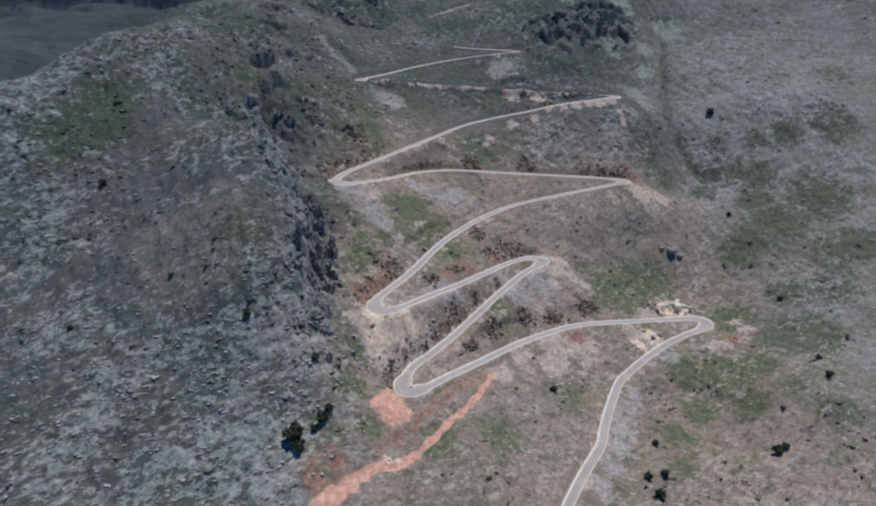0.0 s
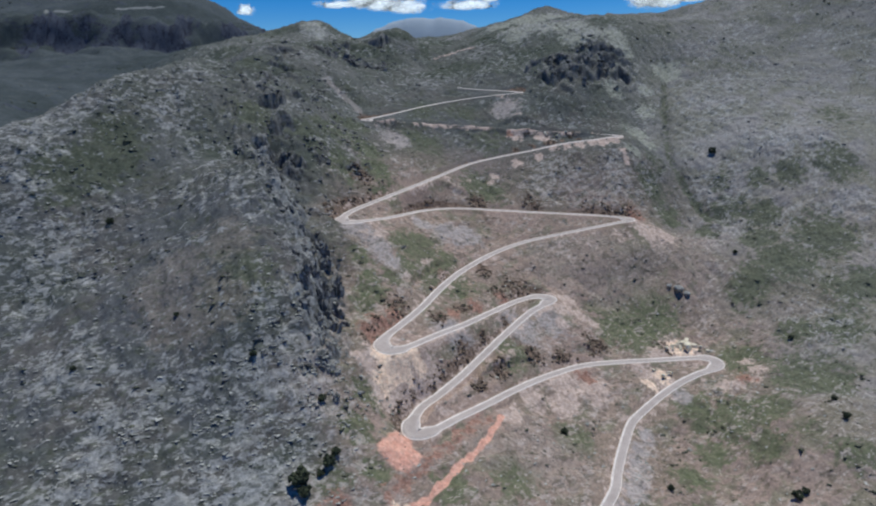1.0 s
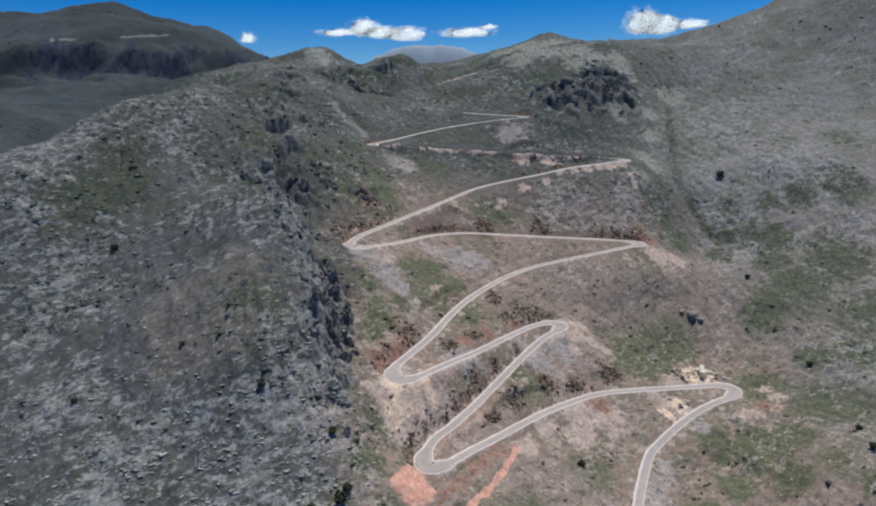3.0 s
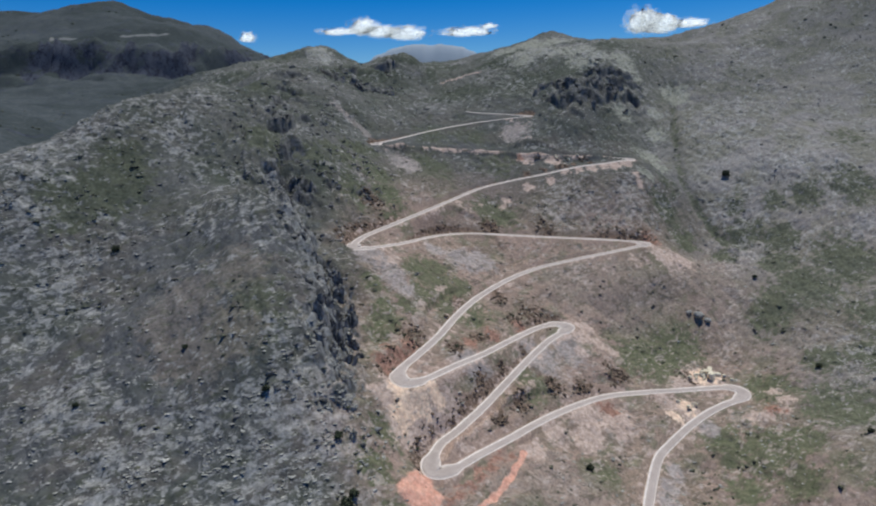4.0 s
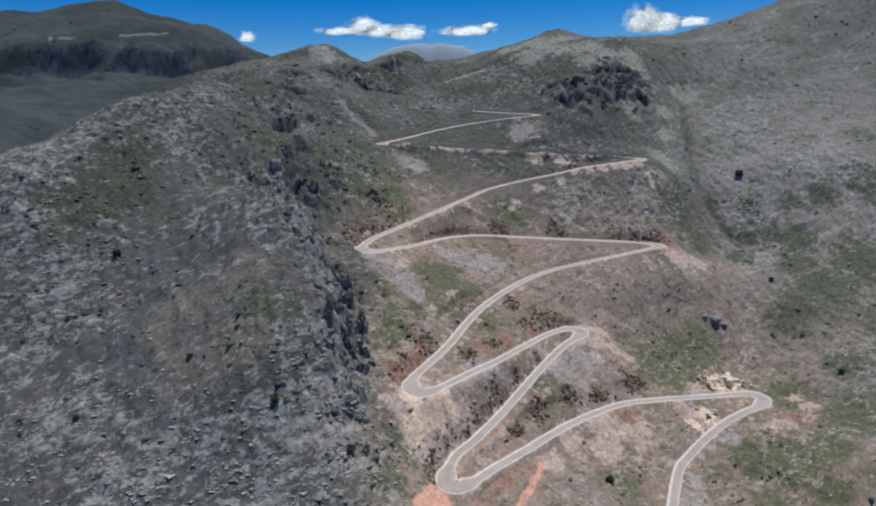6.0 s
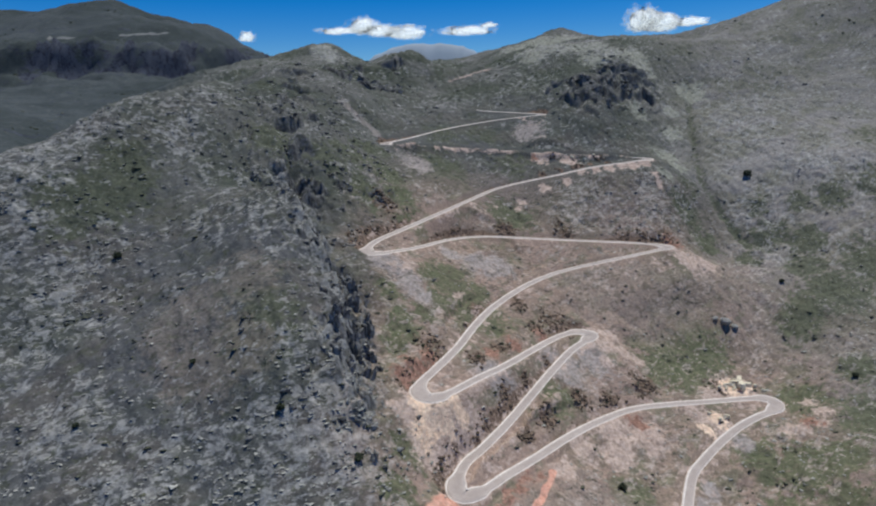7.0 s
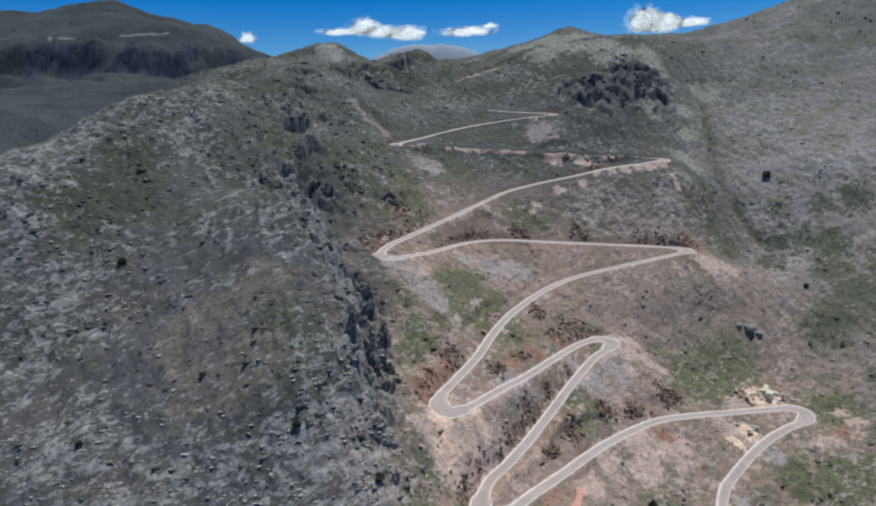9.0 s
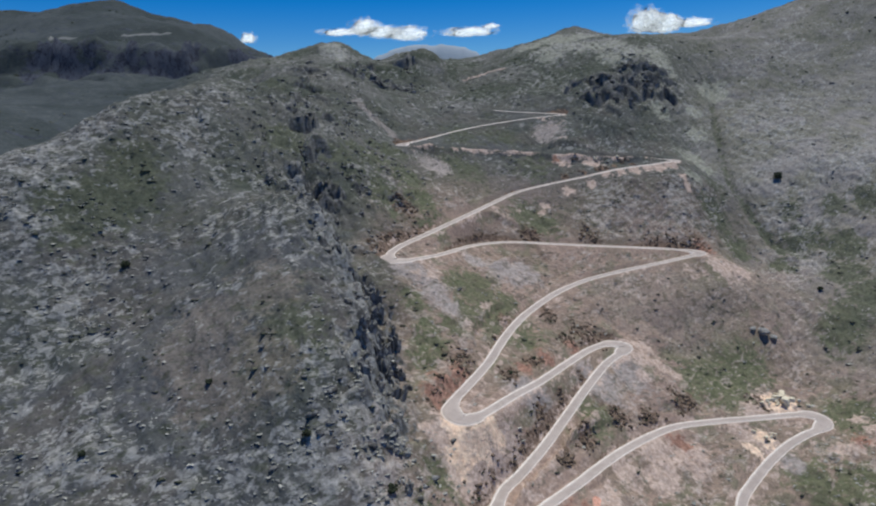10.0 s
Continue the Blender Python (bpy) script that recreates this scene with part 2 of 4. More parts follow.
# dry pale meadows on the upper hills, the gully below them, and pale ledges over the far cliffs
MEADOW = [(55, 456, 12), (74, 453, 10), (84, 417, 13), (62, 424, 12), (91, 392, 9), (104, 400, 8), (120, 392, 7), (148, 384, 8), (106, 354, 5), (-86, 451, 7), (-80, 443, 5), (123, 346, 5), (112, 326, 6), (101, 296, 4), (114, 314, 5), (128, 363, 4), (67, 446, 9), (74, 413, 8), (56, 408, 7), (67, 463, 9), (89, 463, 9), (96, 413, 8), (119, 403, 7), (47, 464, 8)]
GULLY = [(150, 393), (145, 379), (140, 364), (135, 349), (129, 327), (124, 306), (125, 291), (128, 282), (132, 272)]
FAR_LEDGES = [(-592, -543, 219, 219), (-482, -420, 221, 228)]
# the broken edge of the left-hand spur
SPUR_EDGE = [(-66, 232), (-58, 212), (-50, 193), (-43, 182), (-37, 172), (-34, 160), (-33.5, 150), (-30, 142), (-27, 134)]
HALF_ROAD = 1.23


# ---- numeric tools ----
def ease(a, b, v):
    t = np.clip((v - a) / (b - a), 0, 1)
    return t * t * (3 - 2 * t)


LATTICE = np.random.RandomState(7).rand(256, 256) * 2 * np.pi


def grain(x, y, size, seed=0):
    """Gradient noise, about -1 to 1, with features of that size in metres."""
    if size < 5:
        turn = 0.5 + 1.3 * seed
        x, y = x * math.cos(turn) - y * math.sin(turn), x * math.sin(turn) + y * math.cos(turn)
    x, y = x / size + seed * 17.31, y / size + seed * 9.77
    xi, yi = np.floor(x).astype(int), np.floor(y).astype(int)
    fx, fy = x - xi, y - yi
    u, v = fx * fx * fx * (fx * (fx * 6 - 15) + 10), fy * fy * fy * (fy * (fy * 6 - 15) + 10)

    def corner(i, j):
        a = LATTICE[(xi + i) & 255, (yi + j) & 255]
        return np.cos(a) * (fx - i) + np.sin(a) * (fy - j)
    low = corner(0, 0) * (1 - u) + corner(1, 0) * u
    high = corner(0, 1) * (1 - u) + corner(1, 1) * u
    return (low * (1 - v) + high * v) * 1.5


def spline(points, step):
    """A smooth line through the points, sampled about every step metres."""
    p = np.array(points, float)
    p = np.vstack([2 * p[0] - p[1], p, 2 * p[-1] - p[-2]])
    out = []
    for i in range(1, len(p) - 2):
        n = max(2, int(np.linalg.norm(p[i + 1] - p[i]) / step))
        t = np.linspace(0, 1, n, endpoint=False)[:, None]
        a, b, c, d = p[i - 1], p[i], p[i + 1], p[i + 2]
        out.append(0.5 * (2 * b + (c - a) * t + (2 * a - 5 * b + 4 * c - d) * t ** 2 + (3 * b - a - 3 * c + d) * t ** 3))
    out.append(p[-2:-1])
    return np.vstack(out)


def mesh_from(name, verts, faces, smooth=False):
    """A mesh from arrays; all faces have the same number of corners."""
    me = bpy.data.meshes.new(name)
    k = faces.shape[1]
    me.vertices.add(len(verts))
    me.vertices.foreach_set("co", np.ascontiguousarray(verts, dtype=np.float32).ravel())
    me.loops.add(faces.size)
    me.loops.foreach_set("vertex_index", np.ascontiguousarray(faces, dtype=np.int32).ravel())
    me.polygons.add(len(faces))
    me.polygons.foreach_set("loop_start", np.arange(0, faces.size, k, dtype=np.int32))
    me.polygons.foreach_set("use_smooth", np.full(len(faces), smooth))
    me.update(calc_edges=True)
    return me


# ---- materials ----
class Nodes:
    """Short hand for building a node material."""

    def __init__(self, name, rough=0.9, specular=0.2):
        self.mat = bpy.data.materials.new(name)
        self.mat.use_nodes = True
        self.tree = self.mat.node_tree
        self.out = self.tree.nodes["Principled BSDF"]
        self.out.inputs["Roughness"].default_value = rough
        self.out.inputs["Specular IOR Level"].default_value = specular
        self.place = self.add("ShaderNodeTexCoord").outputs["Object"]

    def add(self, kind):
        return self.tree.nodes.new(kind)

    def put(self, socket, value):
        if isinstance(value, bpy.types.NodeSocket):
            self.tree.links.new(value, socket)
        elif isinstance(value, (tuple, list)) and len(value) == 3 and len(socket.default_value) == 4:
            socket.default_value = (*value, 1)
        else:
            socket.default_value = value

    def noise(self, size, detail=3, rough=0.6, stretch=None, twist=0.0):
        n = self.add("ShaderNodeTexNoise")
        place = self.place
        if stretch:
            m = self.add("ShaderNodeMapping")
            self.put(m.inputs["Vector"], place)
            m.inputs["Scale"].default_value = stretch
            m.inputs["Rotation"].default_value = (0, 0, twist)
            place = m.outputs[0]
        self.put(n.inputs["Vector"], place)
        n.inputs["Scale"].default_value = 1 / size
        n.inputs["Detail"].default_value = detail
        n.inputs["Roughness"].default_value = rough
        return n.outputs["Fac"]

    def streak(self, size, long=1.7, turn=0.3, seed=0.0, detail=2, rough=0.55):
        """Noise drawn out along one level direction, as scrub and broken beds lie along a slope."""
        n, m = self.add("ShaderNodeTexNoise"), self.add("ShaderNodeMapping")
        m.vector_type = 'TEXTURE'
        self.put(m.inputs["Vector"], self.place)
        m.inputs["Location"].default_value = (seed * 31.7, seed * 17.3, seed * 5.1)
        m.inputs["Rotation"].default_value = (0, 0, turn)
        m.inputs["Scale"].default_value = (size * long, size, size)
        self.put(n.inputs["Vector"], m.outputs[0])
        n.inputs["Scale"].default_value = 1
        n.inputs["Detail"].default_value = detail
        n.inputs["Roughness"].default_value = rough
        n.inputs["Distortion"].default_value = 0.5
        return n.outputs["Fac"]

    def attr(self, name):
        n = self.add("ShaderNodeAttribute")
        n.attribute_name = name
        return n.outputs["Fac"]

    def math(self, op, a, b=0.0):
        n = self.add("ShaderNodeMath")
        n.operation = op
        self.put(n.inputs[0], a)
        self.put(n.inputs[1], b)
        return n.outputs[0]

    def ramp(self, value, low, high, a=0.0, b=1.0):
        n = self.add("ShaderNodeMapRange")
        n.interpolation_type = 'SMOOTHSTEP'
        self.put(n.inputs["Value"], value)
        for key, v in (("From Min", low), ("From Max", high), ("To Min", a), ("To Max", b)):
            n.inputs[key].default_value = v
        return n.outputs[0]

    def mix(self, fac, a, b, how='MIX'):
        n = self.add("ShaderNodeMix")
        n.data_type, n.blend_type = 'RGBA', how
        self.put(n.inputs[0], fac)
        self.put(n.inputs[6], a)
        self.put(n.inputs[7], b)
        return n.outputs[2]

    def random(self, per_island=True):
        if per_island:
            return self.add("ShaderNodeNewGeometry").outputs["Random Per Island"]
        return self.add("ShaderNodeObjectInfo").outputs["Random"]

    def colour(self, value):
        self.put(self.out.inputs["Base Color"], value)

    def bump(self, height, depth, strength=1.0):
        n = self.add("ShaderNodeBump")
        n.inputs["Distance"].default_value = depth
        n.inputs["Strength"].default_value = strength
        self.put(n.inputs["Height"], height)
        self.put(self.out.inputs["Normal"], n.outputs[0])


def ground_material():
    m = Nodes("hillside", 0.95, 0.1)
    wide, hue, mid, fine = m.noise(38, 3), m.streak(15, 1.4, 0.5, 3.0, 3), m.noise(6.5, 3), m.noise(1.3, 3, 0.6)
    earth = m.mix(m.ramp(wide, 0.38, 0.62), (0.107, 0.108, 0.112), (0.087, 0.093, 0.084))
    earth = m.mix(m.ramp(hue, 0.46, 0.62, 0.0, 0.75), earth, (0.110, 0.102, 0.096))
    earth = m.mix(m.attr("east"), earth, m.mix(m.ramp(hue, 0.4, 0.6), (0.248, 0.233, 0.226), (0.200, 0.193, 0.164)))
    earth = m.mix(m.math('MULTIPLY', m.attr("schist"), m.attr("near_road")), earth, m.mix(m.ramp(wide, 0.4, 0.6), (0.328, 0.240, 0.199), (0.255, 0.198, 0.157)))
    grassy = m.math('MULTIPLY', m.ramp(m.streak(8, 1.5, 0.7, 17.0, 4, 0.6), 0.52, 0.62, 0.0, 0.6), m.attr("schist"))
    earth = m.mix(grassy, earth, (0.165, 0.168, 0.112))
    earth = m.mix(m.attr("maquis"), earth, m.mix(m.ramp(m.streak(26, 1.5, 0.1, 5.0, 4), 0.4, 0.6), (0.069, 0.079, 0.062), (0.128, 0.128, 0.121)))
    # the far massif's slopes get a slate-blue cast, painting in distance haze
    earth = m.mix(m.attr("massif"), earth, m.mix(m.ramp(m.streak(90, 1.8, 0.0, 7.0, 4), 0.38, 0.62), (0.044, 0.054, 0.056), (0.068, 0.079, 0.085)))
    earth = m.mix(m.ramp(mid, 0.42, 0.68, 0.0, 0.6), earth, m.mix(1.0, earth, (1.22, 1.20, 1.18), 'MULTIPLY'))

    ragged = m.math('SUBTRACT', m.math('ADD', m.noise(4.0, 4, 0.6), m.streak(1.5, 1.6, 0.4, 15.0)), 1.0)

    def zone(base, name, colour, spread=0.9, most=1.0):
        edge = m.math('ADD', m.attr(name), m.math('MULTIPLY', m.math('MULTIPLY', ragged, spread), m.ramp(m.attr(name), 0.02, 0.3)))
        return m.mix(m.math('MULTIPLY', m.ramp(edge, 0.3, 0.7), most), base, colour)
    c = zone(earth, "green", m.mix(m.attr("schist"), m.mix(m.ramp(fine, 0.35, 0.65), (0.070, 0.080, 0.054), (0.108, 0.116, 0.083)), m.mix(m.ramp(fine, 0.35, 0.65), (0.096, 0.112, 0.060), (0.146, 0.158, 0.096))), 1.3, 0.85)
    c = zone(c, "brown", m.mix(m.attr("schist"), m.mix(m.ramp(fine, 0.3, 0.7), (0.17, 0.14, 0.12), (0.22, 0.195, 0.175)), m.mix(m.ramp(fine, 0.3, 0.7), (0.26, 0.205, 0.17), (0.335, 0.28, 0.245))), 1.3, 0.6)
    c = zone(c, "shale", m.mix(m.ramp(fine, 0.3, 0.7), (0.305, 0.262, 0.248), (0.41, 0.362, 0.345)), 1.0, m.ramp(m.attr("maquis"), 0.0, 0.6, 0.92, 0.5))
    c = zone(c, "meadow", m.mix(m.ramp(fine, 0.3, 0.7), (0.225, 0.23, 0.19), (0.32, 0.32, 0.28)), 1.2, 0.95)
    c = zone(c, "bank", m.mix(m.ramp(fine, 0.35, 0.65), (0.115, 0.08, 0.062), (0.24, 0.17, 0.13)), 1.4)
    c = zone(c, "tan", m.mix(m.ramp(fine, 0.3, 0.7), (0.42, 0.315, 0.265), (0.58, 0.46, 0.402)), 1.5, 0.9)
    c = zone(c, "red", m.mix(m.ramp(fine, 0.3, 0.7), (0.21, 0.115, 0.09), (0.39, 0.235, 0.18)), 1.4)
    c = zone(c, "spoil", m.mix(m.ramp(fine, 0.3, 0.7), (0.60, 0.305, 0.228), (0.69, 0.405, 0.315)), 0.45)
    c = zone(c, "chalky", m.mix(m.ramp(fine, 0.3, 0.7), (0.70, 0.505, 0.38), (0.82, 0.64, 0.50)), 1.4)
    patchy = m.ramp(m.streak(19, 1.5, 0.6, 9.0, 3), 0.42, 0.60, -0.06, 0.02)
    grown = m.math('MULTIPLY', m.ramp(m.attr("bare"), 0.2, 0.8, 1.0, 0.0), m.ramp(m.attr("massif"), 0.0, 1.0, 1.0, 0.12))
    # limestone breaking through in ragged beds, more of it in the stony places
    shift = m.math('SUBTRACT', m.math('MULTIPLY', m.attr("pale"), 0.07), m.math('MULTIPLY', m.attr("green"), 0.06))
    shift = m.math('ADD', shift, patchy)
    chips = m.mix(m.ramp(fine, 0.3, 0.7), (0.236, 0.234, 0.230), (0.415, 0.407, 0.397))
    chips = m.mix(m.attr("schist"), chips, m.mix(m.ramp(fine, 0.3, 0.7), (0.34, 0.272, 0.24), (0.51, 0.435, 0.395)))
    shift = m.math('ADD', shift, m.math('MULTIPLY', m.attr("schist"), 0.02))
    for size, turn, seed, low, most in ((2.5, 0.6, 1.0, 0.572, 0.60), (1.25, 0.2, 2.0, 0.580, 0.62)):
        n = m.math('ADD', m.streak(size, 1.8, turn, seed, 3, 0.6), shift)
        c = m.mix(m.math('MULTIPLY', m.ramp(n, low, low + 0.05, 0.0, most), grown), c, chips)
    blocks = m.math('ADD', m.streak(3.4, 1.3, 0.9, 11.0, 3, 0.6), m.math('MULTIPLY', m.attr("pale"), 0.10))
    c = m.mix(m.math('MULTIPLY', m.ramp(blocks, 0.66, 0.71, 0.0, 0.6), grown), c, chips)
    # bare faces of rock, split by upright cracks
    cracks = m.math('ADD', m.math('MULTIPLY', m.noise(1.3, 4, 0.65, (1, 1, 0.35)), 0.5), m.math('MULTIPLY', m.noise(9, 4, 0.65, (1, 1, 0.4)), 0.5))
    # on the massif, shade and blue haze are painted into both rock tones
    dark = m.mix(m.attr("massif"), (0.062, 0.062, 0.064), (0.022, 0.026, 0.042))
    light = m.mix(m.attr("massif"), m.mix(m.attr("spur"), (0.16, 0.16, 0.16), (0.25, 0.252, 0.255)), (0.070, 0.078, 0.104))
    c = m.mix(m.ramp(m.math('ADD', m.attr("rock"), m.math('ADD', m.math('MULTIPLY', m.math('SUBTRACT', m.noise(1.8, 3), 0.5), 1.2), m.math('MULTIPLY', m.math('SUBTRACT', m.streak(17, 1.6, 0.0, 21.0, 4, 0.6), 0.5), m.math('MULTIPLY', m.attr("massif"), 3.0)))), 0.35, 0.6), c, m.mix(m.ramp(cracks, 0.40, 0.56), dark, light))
    c = m.mix(m.ramp(m.attr("ledge"), 0.4, 0.7, 0.0, 0.8), c, (0.21, 0.215, 0.215))
    # low scrub in dark dashes between the stones
    calm = m.math('MULTIPLY', m.attr("east"), 0.035)
    less = m.math('ADD', calm, m.math('ADD', m.math('MULTIPLY', m.attr("schist"), -0.01), m.math('MULTIPLY', m.attr("pale"), 0.02)))
    for size, turn, seed, low, most in ((2.5, 0.5, 6.0, 0.575, 0.6), (1.3, 0.2, 8.0, 0.58, 0.55)):
        n = m.math('SUBTRACT', m.streak(size, 2.0, turn, seed, 3, 0.6), less)
        c = m.mix(m.math('MULTIPLY', m.ramp(n, low, low + 0.06, 0.0, most), grown), c, m.mix(m.attr("schist"), m.mix(fine, (0.045, 0.05, 0.036), (0.10, 0.108, 0.075)), m.mix(fine, (0.088, 0.077, 0.056), (0.175, 0.152, 0.115))))
    gaps = m.math('ADD', m.streak(3.0, 1.5, 0.2, 13.0, 3, 0.6), m.math('SUBTRACT', m.math('MULTIPLY', m.attr("pale"), 0.06), m.math('MULTIPLY', calm, 2.0)))
    c = m.mix(m.math('MULTIPLY', m.ramp(gaps, 0.64, 0.69, 0.0, 0.5), grown), c, (0.055, 0.06, 0.048))
    c = m.mix(1.0, c, m.mix(m.ramp(m.noise(1.0, 4, 0.7), 0.33, 0.67), (0.82, 0.82, 0.82), (1.18, 1.18, 1.17)), 'MULTIPLY')
    m.colour(c)
    m.bump(m.math('ADD', m.noise(0.8, 4, 0.65), m.math('MULTIPLY', mid, 1.5)), 0.5, 0.8)
    return m.mat


def asphalt_material():
    m = Nodes("worn_asphalt", 0.85, 0.3)
    c = m.mix(m.ramp(m.noise(7, 4), 0.35, 0.65), (0.355, 0.300, 0.275), (0.445, 0.380, 0.352))
    c = m.mix(m.ramp(m.noise(0.35, 4), 0.45, 0.75), c, (0.32, 0.275, 0.26))
    c = m.mix(m.ramp(m.noise(2.5, 5, 0.7), 0.5, 0.72, 0.0, 0.5), c, (0.50, 0.43, 0.39))
    c = m.mix(m.math('MULTIPLY', m.attr("dust"), m.ramp(m.noise(2.2, 4, 0.6), 0.3, 0.65, 0.25, 0.8)), c, (0.56, 0.49, 0.455))
    m.colour(c)
    m.bump(m.noise(0.08, 2), 0.01, 0.5)
    return m.mat


def plain(name, dark, light, size=0.6, rough=0.9, islands=False, depth=0.05, spread=(0.3, 0.7)):
    m = Nodes(name, rough, 0.2)
    c = m.mix(m.ramp(m.noise(size, 4, 0.7), *spread), dark, light)
    if islands:
        c = m.mix(1.0, c, m.mix(m.random(), (0.65, 0.66, 0.62), (1.3, 1.28, 1.2)), 'MULTIPLY')
    m.colour(c)
    if depth:
        m.bump(m.noise(size * 0.6, 4, 0.7), depth, 0.8)
    return m.mat


GROUND = ground_material()
ASPHALT = asphalt_material()
CONCRETE = plain("pale_concrete_edge", (0.62, 0.55, 0.51), (0.80, 0.73, 0.68), 1.5, 0.85, depth=0.01)
SHRUB = plain("phrygana_shrub", (0.07, 0.074, 0.054), (0.135, 0.135, 0.10), 0.5, 0.95, True, 0.08)
BRUSH = plain("dry_brushwood", (0.080, 0.060, 0.050), (0.20, 0.15, 0.12), 0.5, 0.95, True, 0.08)
OAK = plain("dark_oak_foliage", (0.026, 0.032, 0.022), (0.062, 0.072, 0.044), 0.4, 0.9, True, 0.05)
CREAM = plain("cream_rock", (0.62, 0.55, 0.42), (0.82, 0.75, 0.60), 0.8, 0.9, False, 0.1)
BARK = plain("grey_bark", (0.10, 0.085, 0.07), (0.18, 0.16, 0.14), 0.3)
STONE = plain("limestone", (0.21, 0.21, 0.208), (0.40, 0.395, 0.385), 0.5, 0.9, True, 0.05)
CLIFF = plain("weathered_cliff_rock", (0.07, 0.069, 0.069), (0.275, 0.27, 0.263), 2.2, 0.9, False, 0.3, (0.38, 0.64))

DARK_CRAG = plain("dark_fissured_rock", (0.08, 0.08, 0.081), (0.30, 0.30, 0.298), 1.2, 0.9, False, 0.3, (0.36, 0.66))
PALE_CRAG = plain("pale_crag_rock", (0.11, 0.107, 0.10), (0.34, 0.33, 0.31), 1.3, 0.9, False, 0.25, (0.36, 0.62))
GREY_ROCK = plain("grey_boulder_rock", (0.18, 0.178, 0.174), (0.38, 0.37, 0.355), 1.4, 0.9, False, 0.2, (0.36, 0.64))

# ---- the ground: one sheet, finest round the road ----


def axis(low, high, step, out_low, out_high, grow_low, grow_high):
    mid = np.arange(low, high, step)
    up, v, s = [], mid[-1], step
    while v < out_high:
        s *= grow_high
        v += s
        up.append(v)
    down, v, s = [], mid[0], step
    while v > out_low:
        s *= grow_low
        v -= s
        down.append(v)
    return np.concatenate([down[::-1], mid, up])


XS = axis(-135, 190, 0.55, -2200, 2200, 1.015, 1.04)
YS = axis(98, 390, 0.6, -900, 3300, 1.06, 1.012)
GX, GY = np.meshgrid(XS, YS)

land = 128 * ease(60, 560, GY)
for breadth, hills in LAND:
    for hx, hy, hz in hills:
        land = land + hz * np.exp(-((GX - hx) ** 2 + (GY - hy) ** 2) / (2 * breadth ** 2))

# a cliff band runs across the far massif
step = (land - 171 - 12 * grain(GX, GY, 130, 14) - 7 * grain(GX, GY, 35, 17) - 9 * np.abs(grain(GX, GY * 0.8, 60, 61)) + 6 * grain(GX, GY, 22, 62)) / 30
face = np.clip((step + 1) / 2, 0, 1)
massif = ease(-180, -320, GX) * ease(640, 760, GY) * (1 - ease(1150, 1300, GY))
cliff = massif * (np.abs(step) < 1) * np.clip(1.05 + 0.9 * grain(GX, GY, 85, 67) + 0.6 * grain(GX, GY, 30, 68), 0.15, 1)
land = land + cliff * 60 * (ease(0.36, 0.62, face) - face) * 0.9
cliff = cliff * ease(0.15, 0.36, face) * (1 - ease(0.62, 0.8, face)) * np.clip(0.85 + 1.2 * grain(GX, GY * 0.5, 60, 27) + 1.1 * grain(GX, GY * 0.5, 22, 28), 0, 1)

ROAD = spline(LEG_LOW + LEG_A + LEG_B + LEG_C + LEG_D + LEG_TOP, 0.5)
along = np.gradient(ROAD, axis=0)
bend = 2.4 * np.abs(np.gradient(np.unwrap(np.arctan2(along[:, 1], along[:, 0]))))
bend = np.convolve(np.pad(bend, 10, mode="edge"), np.ones(21) / 21, "valid")
wide = HALF_ROAD * (1 - 0.16 * ease(215, 300, ROAD[:, 1]) - 0.3 * ease(294, 318, ROAD[:, 1])) + 1.1 * ease(0.05, 0.22, bend)


def nearest(line, reach):
    """For each place of the ground: how far the line is, and which of its samples is nearest."""
    far, which = np.full(GX.shape, 1e6), np.zeros(GX.shape, int)
    for i, q in enumerate(line):
        a, b = np.searchsorted(XS, (q[0] - reach, q[0] + reach))
        c, d = np.searchsorted(YS, (q[1] - reach, q[1] + reach))
        if b <= a or d <= c:
            continue
        dist = np.hypot(GX[c:d, a:b] - q[0], GY[c:d, a:b] - q[1])
        better = dist < far[c:d, a:b]
        far[c:d, a:b][better] = dist[better]
        which[c:d, a:b][better] = i
    return far, which


def patches(places):
    value = np.zeros(GX.shape)
    for px, py, pr in places:
        a, b = np.searchsorted(XS, (px - 3 * pr, px + 3 * pr))
        c, d = np.searchsorted(YS, (py - 3 * pr, py + 3 * pr))
        v = np.exp(-((GX[c:d, a:b] - px) ** 2 + (GY[c:d, a:b] - py) ** 2) / (1.6 * pr * pr))
        value[c:d, a:b] = np.maximum(value[c:d, a:b], v)
    return value


road_far, road_at = nearest(ROAD, 24)
road_z = ROAD[road_at, 2]
on_line = road_far < 24
weight, lift = np.full(GX.shape, 0.6), np.zeros(GX.shape)
